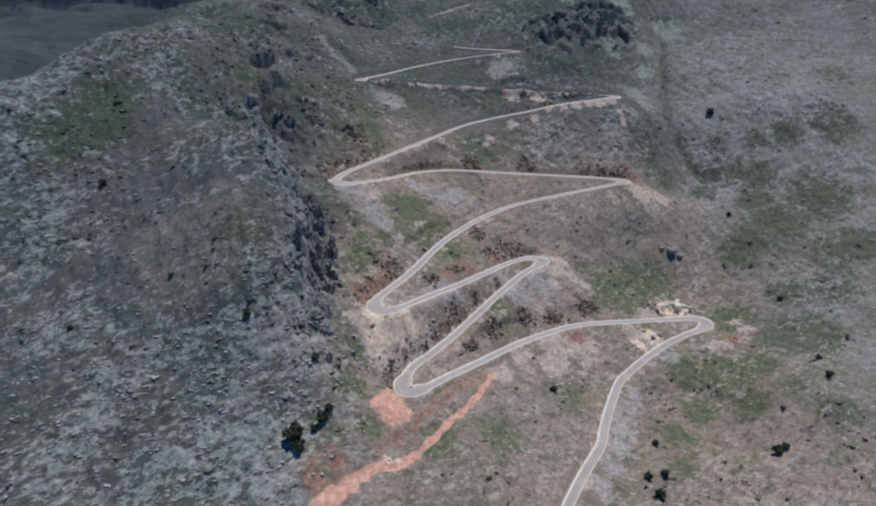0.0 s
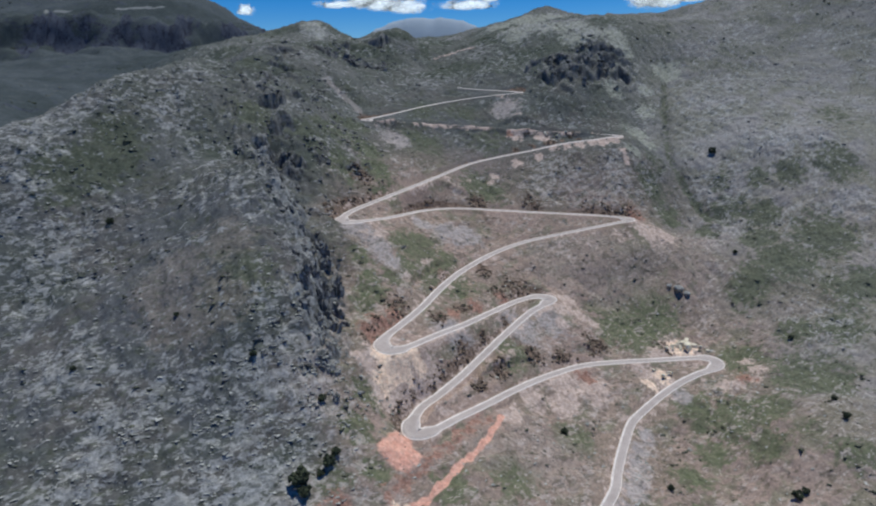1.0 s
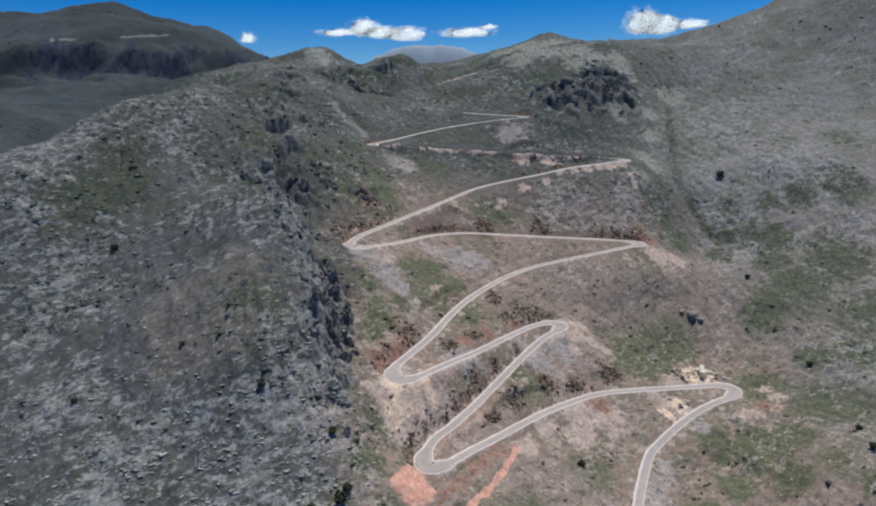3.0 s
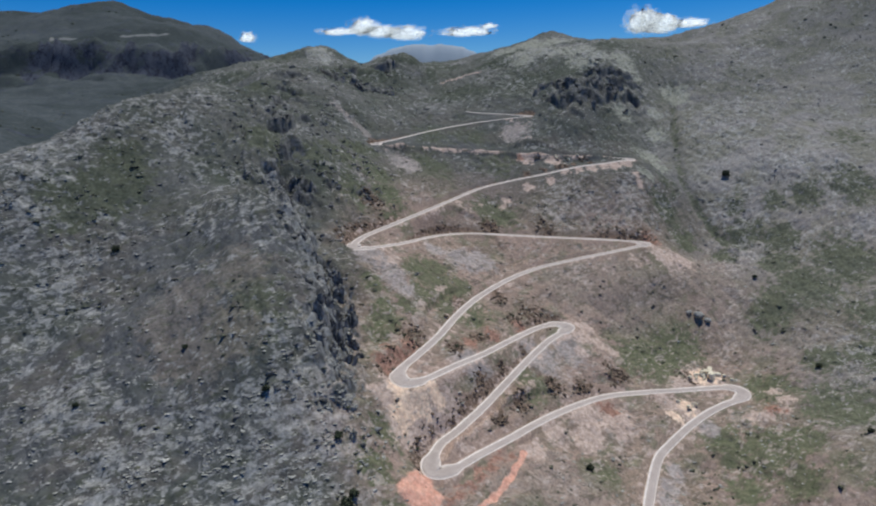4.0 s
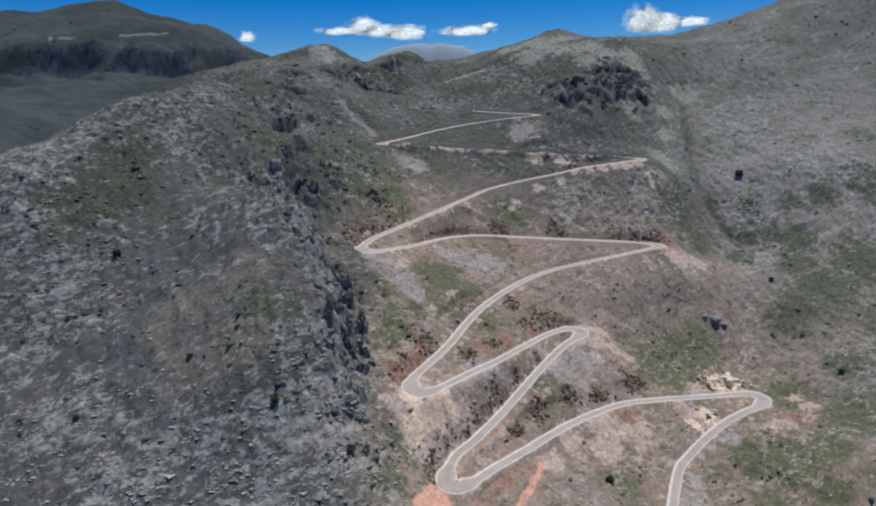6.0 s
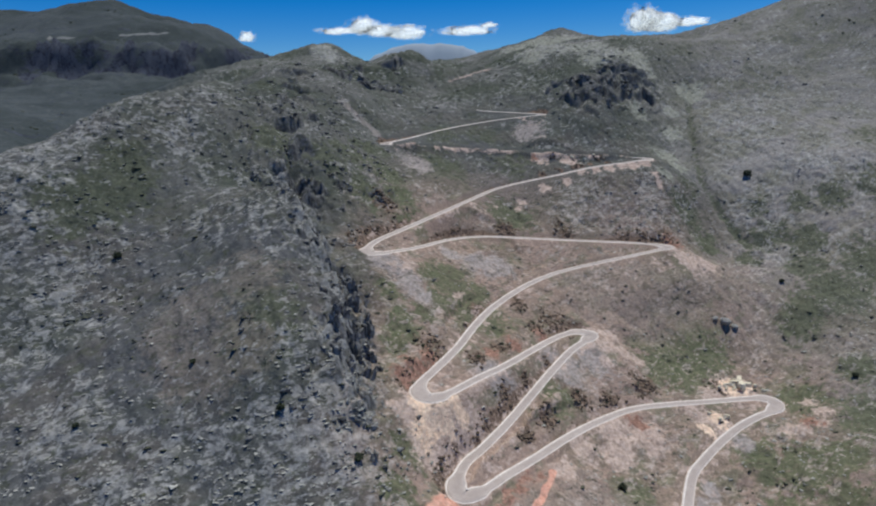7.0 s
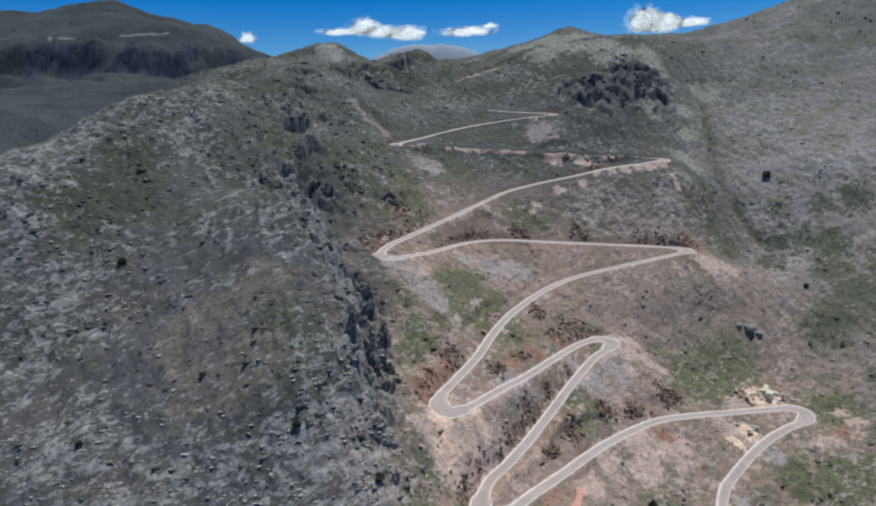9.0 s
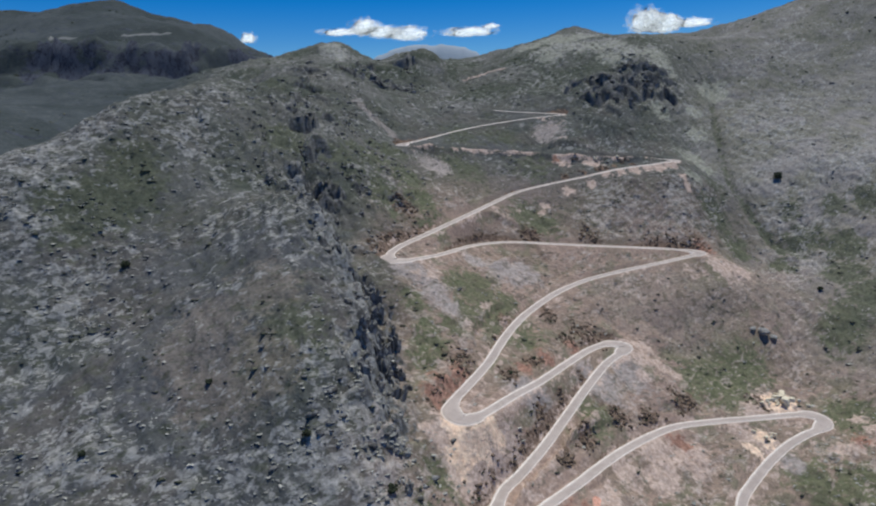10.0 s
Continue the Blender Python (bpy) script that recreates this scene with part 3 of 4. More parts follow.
for q in ROAD:
    a, e = np.searchsorted(XS, (q[0] - 22, q[0] + 22))
    c, d = np.searchsorted(YS, (q[1] - 22, q[1] + 22))
    near = np.exp(-((GX[c:d, a:e] - q[0]) ** 2 + (GY[c:d, a:e] - q[1]) ** 2) / (2 * 5.5 ** 2))
    j, i = np.searchsorted(YS, q[1]), np.searchsorted(XS, q[0])
    weight[c:d, a:e] += near
    lift[c:d, a:e] += near * (q[2] - land[j, i])
land = land + lift / weight

# the spur breaks off in a scarp
edge_line = spline([(*q, 0) for q in SPUR_EDGE], 1.0)
edge_far, edge_at = nearest(edge_line, 26)
edge_way = np.gradient(edge_line, axis=0)[edge_at]
beside = (GX - edge_line[edge_at, 0]) * -edge_way[..., 1] + (GY - edge_line[edge_at, 1]) * edge_way[..., 0]
east = np.where(edge_far < 26, np.sign(beside) * edge_far, -99) + 1.6 * grain(GX, GY, 6, 18) + 0.8 * grain(GX, GY, 2.5, 19)
ends = ease(0, 12, edge_at) * (1 - ease(len(edge_line) - 12, len(edge_line) - 1, edge_at))
scarp = ends * ease(-0.8, 1.6, east) * (1 - ease(2, 22, east))
land = land - 8.0 * scarp * ease(3, 9, road_far) * (0.3 + 0.7 * ease(140, 160, GY))
scarp_rock = ends * np.exp(-((east - 0.5) / 4.5) ** 2)
ribbed = np.exp(-((east + 8) / 13) ** 2) * (edge_far < 26)
flank = np.exp(-((GX + 62) / 36) ** 2 - ((GY - 240) / 62) ** 2)
ribbed = np.maximum(ribbed, 0.75 * flank)

# crags: ledges with steep faces towards the valley
crag_zone = np.clip(1.5 * patches(LEDGES) * np.clip(0.75 + 1.3 * grain(GX, GY, 13, 69), 0, 1.2), 0, 1) * ease(10, 16, road_far)
level = (land + 3.6 * grain(GX, GY, 11, 63) + 2.2 * grain(GX, GY * 0.6, 5, 64)) / 7.5
part_up = level - np.floor(level)
broken = ends * np.exp(-((east - 0.5) / 8.0) ** 2)
joint = (land + 2.6 * grain(GX, GY, 8, 70) + 2.4 * grain(GX, GY * 0.6, 3.6, 71)) / 5.0
split = joint - np.floor(joint)
land = land + broken * ease(4, 9, road_far) * 4.5 * (ease(0.30, 0.68, split) - split)
land = land + crag_zone * 7.5 * (ease(0.40, 0.62, part_up) - part_up) * (1 + 0.3 * grain(GX, GY, 7, 65))

# relief: broad swells, rock ribs and stones, calmer on the roads
rugged = np.maximum.reduce([patches(CRAGS + FAR_CRAGS), cliff, 0.75 * scarp_rock])
stony = patches(PALE) * (1 + 0.5 * ease(380, 400, GY) + 0.45 * ease(160, 140, GY) * ease(-60, -40, GX))
away = ease(3, 9, road_far)
relief = 1.5 * grain(GX, GY, 23, 1) + 0.65 * grain(GX, GY, 9, 2)
ribs = 1 - np.abs(grain(GX + 0.6 * GY, GY - 0.5 * GX, 7, 3))
relief += (ribs - 0.75) * 1.3 * (0.5 + 0.6 * stony + 1.5 * rugged)
relief += 0.6 * grain(GX, GY * 0.7 + GX * 0.4, 3.8, 4) + 0.30 * grain(GX, GY, 1.7, 5)
relief += (0.3 + 0.6 * stony) * (0.4 * grain(GX, GY, 2.1, 15) + 0.3 * grain(GX - 0.4 * GY, GY, 1.5, 16))
along_rib = 1 - np.abs(grain(GX * 0.95 + GY * 0.3, (GY * 0.95 - GX * 0.3) * 0.35, 4.2, 29))
relief += ribbed * ((along_rib - 0.7) * 2.8 + 0.8 * grain(GX, GY, 2.6, 32))
relief *= 1 - 0.45 * np.exp(-((GX + 38) / 20) ** 2 - ((GY - 122) / 22) ** 2)
relief += rugged * (3.4 * np.abs(grain(GX, GY, 6, 6)) + 2.0 * np.abs(grain(GX, GY, 2.8, 8)) - 1.2)
far_off = ease(300, 900, GY)
relief += cliff * (9 * np.abs(grain(GX, GY * 0.7, 26, 24)) + 7 * np.abs(grain(GX, GY, 12, 25)) + 4 * grain(GX, GY, 6, 72) - 4)
relief += far_off * (5 * grain(GX, GY, 120, 9) + 5 * grain(GX, GY, 45, 10) + 2.5 * grain(GX, GY, 18, 12))
land = land + relief * (0.12 + 0.88 * away)

# the road's bench: banks cut above it and fill below it
beyond = np.maximum(road_far - wide[road_at] - 0.7, 0)
rough_bank = 0.5 * grain(GX, GY, 4, 11) + 0.12 * grain(GX, GY, 1.8, 13)
rough_bank *= ease(0, 2, beyond)
cut, fill = np.full(GX.shape, 1e6), np.full(GX.shape, -1e6)
lower, upper = np.zeros((4, *GX.shape)), np.zeros((4, *GX.shape))
for q, half in zip(ROAD, wide):
    a, b = np.searchsorted(XS, (q[0] - 24, q[0] + 24))
    c, d = np.searchsorted(YS, (q[1] - 24, q[1] + 24))
    dx, dy = GX[c:d, a:b] - q[0], GY[c:d, a:b] - q[1]
    far = np.hypot(dx, dy)
    out = np.maximum(far - half - 0.7, 0)
    bank, slide = q[2] + 1.2 * out + 1.2 * np.maximum(out - 5, 0), q[2] - 0.1 - 0.7 * out
    facts = np.stack([out, np.full(out.shape, q[2]), dx / (far + 0.01), dy / (far + 0.01)])
    for limit, known, value, better in ((cut, lower, bank, bank < cut[c:d, a:b]), (fill, upper, slide, slide > fill[c:d, a:b])):
        limit[c:d, a:b][better] = value[better]
        known[:, c:d, a:b][:, better] = facts[:, better]
# between two legs the slope runs straight from one to the other
share = lower[0] / np.maximum(lower[0] + upper[0], 0.1)
amid = ease(0.4, -0.4, lower[2] * upper[2] + lower[3] * upper[3])
shaped = np.minimum(land, cut)
target = np.where(fill > cut, lower[1] + (upper[1] - lower[1]) * share, fill)
shaped = shaped + np.maximum(target - shaped, 0) * np.maximum(amid, ease(1.7, 0.8, upper[0] / (lower[0] + 0.5)))
benched = shaped + rough_bank
before = land
land = np.where(on_line, land + (benched - land) * (1 - ease(13, 23, road_far)), land)
land = np.where(road_far < wide[road_at] + 0.7, road_z - 0.14, land)
moved = np.where(on_line, before - land, 0)
# a low berm hides the highest traverse
first = np.argmin(np.hypot(ROAD[:, 0] - 88, ROAD[:, 1] - 311.5))
last = np.argmin(np.hypot(ROAD[:, 0] + 30, ROAD[:, 1] - 291))
lower_side = (road_at > first) & (road_at < last) & (GY < ROAD[road_at, 1])
berm = np.exp(-((road_far - 3.4) / 1.5) ** 2) * lower_side
land = land + berm * np.clip(2.0 + 1.2 * grain(GX, GY, 12, 34), 0.6, 3.0)
track_far, _ = nearest([(*q, 0) for q in spline(DIRT_TRACK, 0.8)], 8)
far_track, _ = nearest([(*q, 0) for q in spline(FAR_TRACK, 1.5)], 8)
land -= 0.4 * (1 - ease(0.6, 2.2, track_far))
red_far, _ = nearest([(*q, 0) for q in spline(RED_BANK, 1.0)], 9)
gully_far, _ = nearest([(*q, 0) for q in spline(GULLY, 1.5)], 12)
land -= 1.8 * np.exp(-(gully_far / 2.4) ** 2)
land += 0.9 * np.clip(patches(SPOIL), 0, 0.8) * ease(2.6, 4.5, road_far)

slope_y, slope_x = np.gradient(land, YS, XS)
steep = np.hypot(slope_x, slope_y) * (road_far > 8)
ledge = np.zeros(GX.shape)
for west, east_end, low, high in FAR_LEDGES:
    rise = low + (high - low) * np.clip((GX - west) / (east_end - west), 0, 1)
    ledge = np.maximum(ledge, ease(west - 4, west + 4, GX) * (1 - ease(east_end - 6, east_end + 6, GX)) * (1 - ease(1.2, 3.2, np.abs(land - rise + 1.2 * grain(GX, GY, 18, 66)))) * (GY > 850) * (GY < 1080))

zones = {
    "meadow": patches(MEADOW), "spur": ends * np.exp(-((east + 1) / 13) ** 2) * (edge_far < 26),
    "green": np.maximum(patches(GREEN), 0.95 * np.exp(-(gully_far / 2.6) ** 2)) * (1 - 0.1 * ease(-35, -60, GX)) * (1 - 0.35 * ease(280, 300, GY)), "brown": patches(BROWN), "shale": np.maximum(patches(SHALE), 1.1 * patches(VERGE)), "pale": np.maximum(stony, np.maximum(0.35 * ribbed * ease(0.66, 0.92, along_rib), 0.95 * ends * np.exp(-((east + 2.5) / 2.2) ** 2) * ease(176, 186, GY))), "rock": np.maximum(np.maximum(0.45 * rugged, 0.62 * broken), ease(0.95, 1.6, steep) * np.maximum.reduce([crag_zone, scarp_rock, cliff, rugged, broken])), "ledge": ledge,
    "bank": np.maximum(0.8 * ease(0.3, 1.3, moved) * (1 - ease(4.5, 7.5, road_far + 1.5 * grain(GX, GY, 5, 46))), 0.85 * patches(THICKETS)),
    "schist": ease(-49, -22, GX + 0.1 * (GY - 200) + 9 * grain(GX, GY, 16, 21)) * (1 - 0.75 * ease(95, 150, GX + 10 * grain(GX, GY, 25, 22))) * (1 - ease(235, 310, GY + 0.4 * np.minimum(GX, 0) * -1)),
    "near_road": 0.8 + 0.2 * (1 - ease(5, 22, np.minimum(road_far, 50))),
    "east": ease(85, 150, GX + 10 * grain(GX, GY, 25, 22)) * (1 - ease(430, 620, GY)),
    "maquis": np.maximum.reduce([ease(300, 410, GY + 12 * grain(GX, GY, 30, 23)), 0.75 * ease(185, 250, GY - 0.5 * GX - 20 + 14 * grain(GX, GY, 22, 26)) * ease(-10, -40, GX)]) * (1 - 0.7 * stony) * (1 - 0.6 * ease(100, 170, GX)),
    "tan": np.maximum.reduce([0.98 * patches(TAN), 0.3 * patches(VERGE), ease(0.4, 1.6, -moved) * (road_far < 10) * np.clip(0.28 + 0.45 * grain(GX, GY, 9, 45) + 0.35 * (1 - ease(150, 215, GY)), 0, 0.6), 0.65 * (1 - ease(0.6, 1.9, far_track)) * ease(-6, 6, GX), berm * np.clip(0.5 + 0.8 * grain(GX, GY, 10, 47), 0, 0.9), 0.36 * (1 - ease(3.2, 4.6, road_far)) * (1 - 0.75 * ease(205, 285, GY))]),
    "red": np.maximum(0.85 * patches(RED), 0.62 * np.exp(-(red_far / 2.6) ** 2)),
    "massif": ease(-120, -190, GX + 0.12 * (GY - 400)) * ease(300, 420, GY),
    "chalky": 1.1 * patches(CHALKY),
    "spoil": np.maximum(1.8 * patches(SPOIL), 0.8 * (1 - ease(0.45, 1.5, track_far * (1 - 0.35 * ease(125, 108, GY)) + 0.45 * grain(GX, GY, 3, 44)))),
}
zones["bare"] = np.maximum.reduce([zones["tan"], zones["red"], zones["spoil"], zones["chalky"], 0.5 * zones["shale"], 1 - ease(3.0, 4.5, road_far)])

ny, nx = GX.shape
index = np.arange(nx * ny).reshape(ny, nx)
quads = np.stack([index[:-1, :-1], index[:-1, 1:], index[1:, 1:], index[1:, :-1]], -1).reshape(-1, 4)
ground_mesh = mesh_from("ground", np.stack([GX, GY, land], -1).reshape(-1, 3), quads, True)
for key, value in zones.items():
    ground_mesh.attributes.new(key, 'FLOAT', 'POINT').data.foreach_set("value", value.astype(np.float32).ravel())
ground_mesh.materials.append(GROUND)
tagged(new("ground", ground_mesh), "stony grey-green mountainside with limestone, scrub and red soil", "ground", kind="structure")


def spot(x, y):
    """The grid place nearest to x, y."""
    return np.clip(np.searchsorted(YS, y), 1, ny - 1), np.clip(np.searchsorted(XS, x), 1, nx - 1)


def ground_z(x, y):
    j, i = spot(x, y)
    u, v = (x - XS[i - 1]) / (XS[i] - XS[i - 1]), (y - YS[j - 1]) / (YS[j] - YS[j - 1])
    return (land[j - 1, i - 1] * (1 - u) + land[j - 1, i] * u) * (1 - v) + (land[j, i - 1] * (1 - u) + land[j, i] * u) * v


# ---- the road ----
side = np.stack([along[:, 1], -along[:, 0], 0 * along[:, 0]], 1)
side /= np.linalg.norm(side, axis=1)[:, None]


def ribbon(name, stations):
    """A strip along the road; stations: offsets from its middle, one row a corner of the section (offset array, height)."""
    rows = [ROAD + side * off[:, None] + np.array([0, 0, 1]) * up for off, up in stations]
    k, n = len(rows), len(ROAD)
    verts = np.stack(rows, 1).reshape(-1, 3)
    ids = np.arange(n * k).reshape(n, k)
    faces = np.stack([ids[:-1, :-1], ids[1:, :-1], ids[1:, 1:], ids[:-1, 1:]], -1).reshape(-1, 4)
    return mesh_from(name, verts, faces[:, ::-1], True)


road_mesh = ribbon("road", [(-wide - 0.05, -0.30), (-wide, 0.02), (-wide * 0.5, 0.05), (wide * 0, 0.07), (wide * 0.5, 0.05), (wide, 0.02), (wide + 0.05, -0.30)])
dust = np.tile([1, 1, 0.25, 0.1, 0.25, 1, 1], len(ROAD)).astype(np.float32)
road_mesh.attributes.new("dust", 'FLOAT', 'POINT').data.foreach_set("value", dust)
road_mesh.materials.append(ASPHALT)
road = tagged(new("road", road_mesh), "narrow worn grey asphalt road with tight hairpin bends", "road", kind="structure")
kerbed = np.argmin(np.hypot(ROAD[:, 0] - LEG_TOP[0][0], ROAD[:, 1] - LEG_TOP[0][1]))
fade = (1 - ease(kerbed - 28, kerbed + 19, np.arange(len(ROAD)))) * (1 - 0.7 * ease(205, 255, ROAD[:, 1]))
for sign in (-1, 1):
    ragged = 0.1 * grain(ROAD[:, 0], ROAD[:, 1], 5, 20 + sign)
    uphill = ease(-0.35, 0.35, sign * side[:, 1])
    inner, outer = sign * (wide - 0.02 - 0.26 * uphill * fade), sign * (wide + 0.02 + (0.05 + 0.22 * uphill + ragged * (0.3 + 0.7 * uphill)) * fade)
    rows = [(inner, -0.2), (inner, 0.09), (outer, 0.10), (outer + sign * 0.25, -0.5)]
    strip = ribbon("road_edge", rows if sign < 0 else rows[::-1])
    if sign < 0:
        strip.flip_normals()
    strip.materials.append(CONCRETE)
    edge = new("road_edge", strip)
    edge.parent = road
    tagged(edge, "pale concrete and gravel edge strip")

# ---- rocks, scrub and stones ----
def outcrop_mesh(seed, tall, surface=None, blocks=8):
    """One rock, about 2 m wide before scaling: a cluster of flat-faced blocks split along upright joints."""
    r = np.random.RandomState(seed)
    bm = bmesh.new()
    lean = Matrix.Rotation(r.normal(0, 0.18), 4, 'X') @ Matrix.Rotation(r.uniform(0, 3.1), 4, 'Z')
    for k in range(blocks):
        size = np.array([r.uniform(0.22, 0.5), r.uniform(0.3, 0.75), r.uniform(0.45, 1.0) * tall])
        at = np.array([r.uniform(-0.75, 0.75), r.uniform(-0.55, 0.55), r.uniform(-0.25, 0.1) * tall]) * (0 if k == 0 else 1)
        points = r.uniform(-1, 1, (15, 3))
        points /= np.maximum(np.abs(points).max(1), 0.001)[:, None] * r.uniform(1.0, 1.3, (15, 1))
        verts = [bm.verts.new(lean @ Vector(p * size + at)) for p in points]
        made = bmesh.ops.convex_hull(bm, input=verts)
        bmesh.ops.delete(bm, geom=[g for g in made["geom_interior"] if isinstance(g, bmesh.types.BMVert)], context='VERTS')
    out = bpy.data.meshes.new("rock_outcrop")
    bm.to_mesh(out)
    bm.free()
    out.materials.append(surface or CLIFF)
    return out


rng = np.random.RandomState(11)
OUTCROPS = [outcrop_mesh(31 + i, 0.9 + 0.3 * (i % 4)) for i in range(9)]
PALE_OUTCROPS = [outcrop_mesh(51 + i, 0.7 + 0.2 * (i % 3), PALE_CRAG) for i in range(5)]
for cx, cy, cr in CRAGS + FAR_CRAGS + [(q[0] + 1.5, q[1], 3.2) for q in spline([(*q, 0) for q in SPUR_EDGE], 6.0)]:
    for _ in range(4 if cr < 6 else 9):
        x, y = cx + rng.normal(0, 0.8 * cr), cy + rng.normal(0, 0.8 * cr)
        j, i = spot(x, y)
        if road_far[j, i] < 6:
            continue
        pale_one = y < 147
        kinds = PALE_OUTCROPS if pale_one else OUTCROPS
        ob = new("rock_outcrop", kinds[rng.randint(len(kinds))])
        s = rng.uniform(0.45, 1.2) * (0.7 + 0.34 * min(cr, 5.5)) * (0.62 if 172 < cy < 300 else 1)
        ob.matrix_world = Matrix.LocRotScale((x, y, ground_z(x, y) - (0.42 if pale_one else 0.3) * s), Euler((rng.normal(0, 0.15), rng.normal(0, 0.15), rng.uniform(0, 6.3))), (s, s * rng.uniform(0.7, 1.1), s * rng.uniform(0.8, 1.3) * (1.0 if cy < 200 else 0.6)))
        tagged(ob, "pale grey limestone outcrop at the foot of the spur" if pale_one else "dark weathered limestone crag broken into upright blocks", "rock", "crags on the slopes")

PILLARS = [outcrop_mesh(71 + i, 2.0 + 0.3 * (i % 3), DARK_CRAG, 5) for i in range(5)]
for cx, cy, wx, wy, count in ((-32, 158, 3.0, 6.5, 12), (-36.5, 182, 2.8, 2.4, 5), (-30, 172, 1.6, 3, 4)):
    for _ in range(count):
        x, y = cx + rng.normal(0, wx), cy + rng.normal(0, wy)
        if road_far[spot(x, y)] < 5:
            continue
        ob = new("crag_block", PILLARS[rng.randint(len(PILLARS))])
        s = rng.uniform(1.1, 2.1)
        ob.matrix_world = Matrix.LocRotScale((x, y, ground_z(x, y) + 0.2 * s), Euler((rng.normal(0, 0.12), rng.normal(0, 0.12), rng.uniform(0, 6.3))), (s * rng.uniform(0.7, 1.1), s * rng.uniform(0.7, 1.1), s * rng.uniform(0.8, 1.2)))
        tagged(ob, "dark upright limestone block in the broken crag", "rock", "blocks of the crag")

def boulder_shape(seed):
    """A rounded boulder about 2 m wide, with worn flat facets and an undercut foot."""
    r = np.random.RandomState(seed)
    bm = bmesh.new()
    way = r.normal(0, 1, (30, 3))
    way /= np.linalg.norm(way, axis=1)[:, None]
    made = bmesh.ops.convex_hull(bm, input=[bm.verts.new(Vector(p * r.uniform(0.85, 1.05) * [1.1, 0.8, 0.55] + [0, 0, 0.12])) for p in way])
    bmesh.ops.delete(bm, geom=[g for g in made["geom_interior"] if isinstance(g, bmesh.types.BMVert)], context='VERTS')
    bmesh.ops.bevel(bm, geom=bm.edges[:], offset=0.05, segments=1, affect='EDGES')
    out = bpy.data.meshes.new("boulder")
    bm.to_mesh(out)
    bm.free()
    out.materials.append(GREY_ROCK)
    return out


boulder_mesh = boulder_shape(90)
cream_mesh = outcrop_mesh(91, 0.7, CREAM, 5)
for me, places, label, group in (
        (boulder_mesh, ((101, 227.2, 2.9), (104.6, 226.6, 1.9), (97.4, 227.6, 1.5)), "large grey limestone boulder with a dark underside", "boulders by the gully"),
        (cream_mesh, ((92, 201.5, 2.3), (95, 202.5, 2.9), (97.5, 203.8, 2.5), (99.5, 204.2, 1.9), (89, 200.2, 1.4), (86.5, 199.4, 1.1), (93.5, 204.5, 1.3), (101.5, 203.5, 1.0), (103.5, 200.5, 0.9), (80, 184.5, 1.1), (82.5, 186, 1.3), (78, 186.5, 0.9), (58.5, 308.5, 1.5), (64.5, 307.5, 1.1), (70, 309, 0.9)),
         "pale cream rock broken out of the bank beside the road", "cream rocks by the road")):
    for bx, by, bs in places:
        ob = new("boulder", me)
        ob.matrix_world = Matrix.LocRotScale((bx, by, ground_z(bx, by) + 0.15 * bs), Euler((0.1, 0.15, bs * 7)), (bs, bs, bs))
        tagged(ob, label, "boulder", group)

ICO_BM = bmesh.new()
bmesh.ops.create_icosphere(ICO_BM, subdivisions=1, radius=1)
ICO_V = np.array([v.co for v in ICO_BM.verts])
ICO_F = np.array([[v.index for v in q.verts] for q in ICO_BM.faces])
ICO_BM.free()
OCT_V = np.array([(1, 0, 0), (-1, 0, 0), (0, 1, 0), (0, -1, 0), (0, 0, 1), (0, 0, -0.6)], float)
OCT_F = np.array([(0, 2, 4), (2, 1, 4), (1, 3, 4), (3, 0, 4), (2, 0, 5), (1, 2, 5), (3, 1, 5), (0, 3, 5)])
BOX_V = np.array([(a, b, c) for a in (-1, 1) for b in (-1, 1) for c in (-1, 1)], float) * 0.6
BOX_F = np.array([(0, 1, 3), (0, 3, 2), (4, 6, 7), (4, 7, 5), (0, 4, 5), (0, 5, 1), (2, 3, 7), (2, 7, 6), (0, 2, 6), (0, 6, 4), (1, 5, 7), (1, 7, 3)])


def scatter(name, x, y, radius, flat, shape_v, shape_f, jitter, sink, material, seed, long=1.0):
    """Many small solids in one mesh, each jittered, turned and set into the ground."""
    r = np.random.RandomState(seed)
    n, k = len(x), len(shape_v)
    v = shape_v[None] * (1 + r.uniform(-jitter, jitter, (n, k, 1))) + r.uniform(-0.2, 0.2, (n, k, 3)) * jitter
    v = v * r.uniform(0.7, 1.3, (n, 1, 3)) * radius[:, None, None]
    v[..., 2] *= flat
    v[..., 0] *= long
    a = r.uniform(0, 2 * np.pi, n)[:, None] if long == 1 else r.normal(0.3, 0.5, n)[:, None]
    px, py = v[..., 0] * np.cos(a) - v[..., 1] * np.sin(a), v[..., 0] * np.sin(a) + v[..., 1] * np.cos(a)
    z = ground_z(x, y) - sink * radius * flat
    verts = np.stack([px + x[:, None], py + y[:, None], v[..., 2] + z[:, None]], -1).reshape(-1, 3)
    faces = (shape_f[None] + (np.arange(n) * k)[:, None, None]).reshape(-1, 3)
    me = mesh_from(name, verts, faces, name != "stones")
    me.materials.append(material)
    return new(name, me)


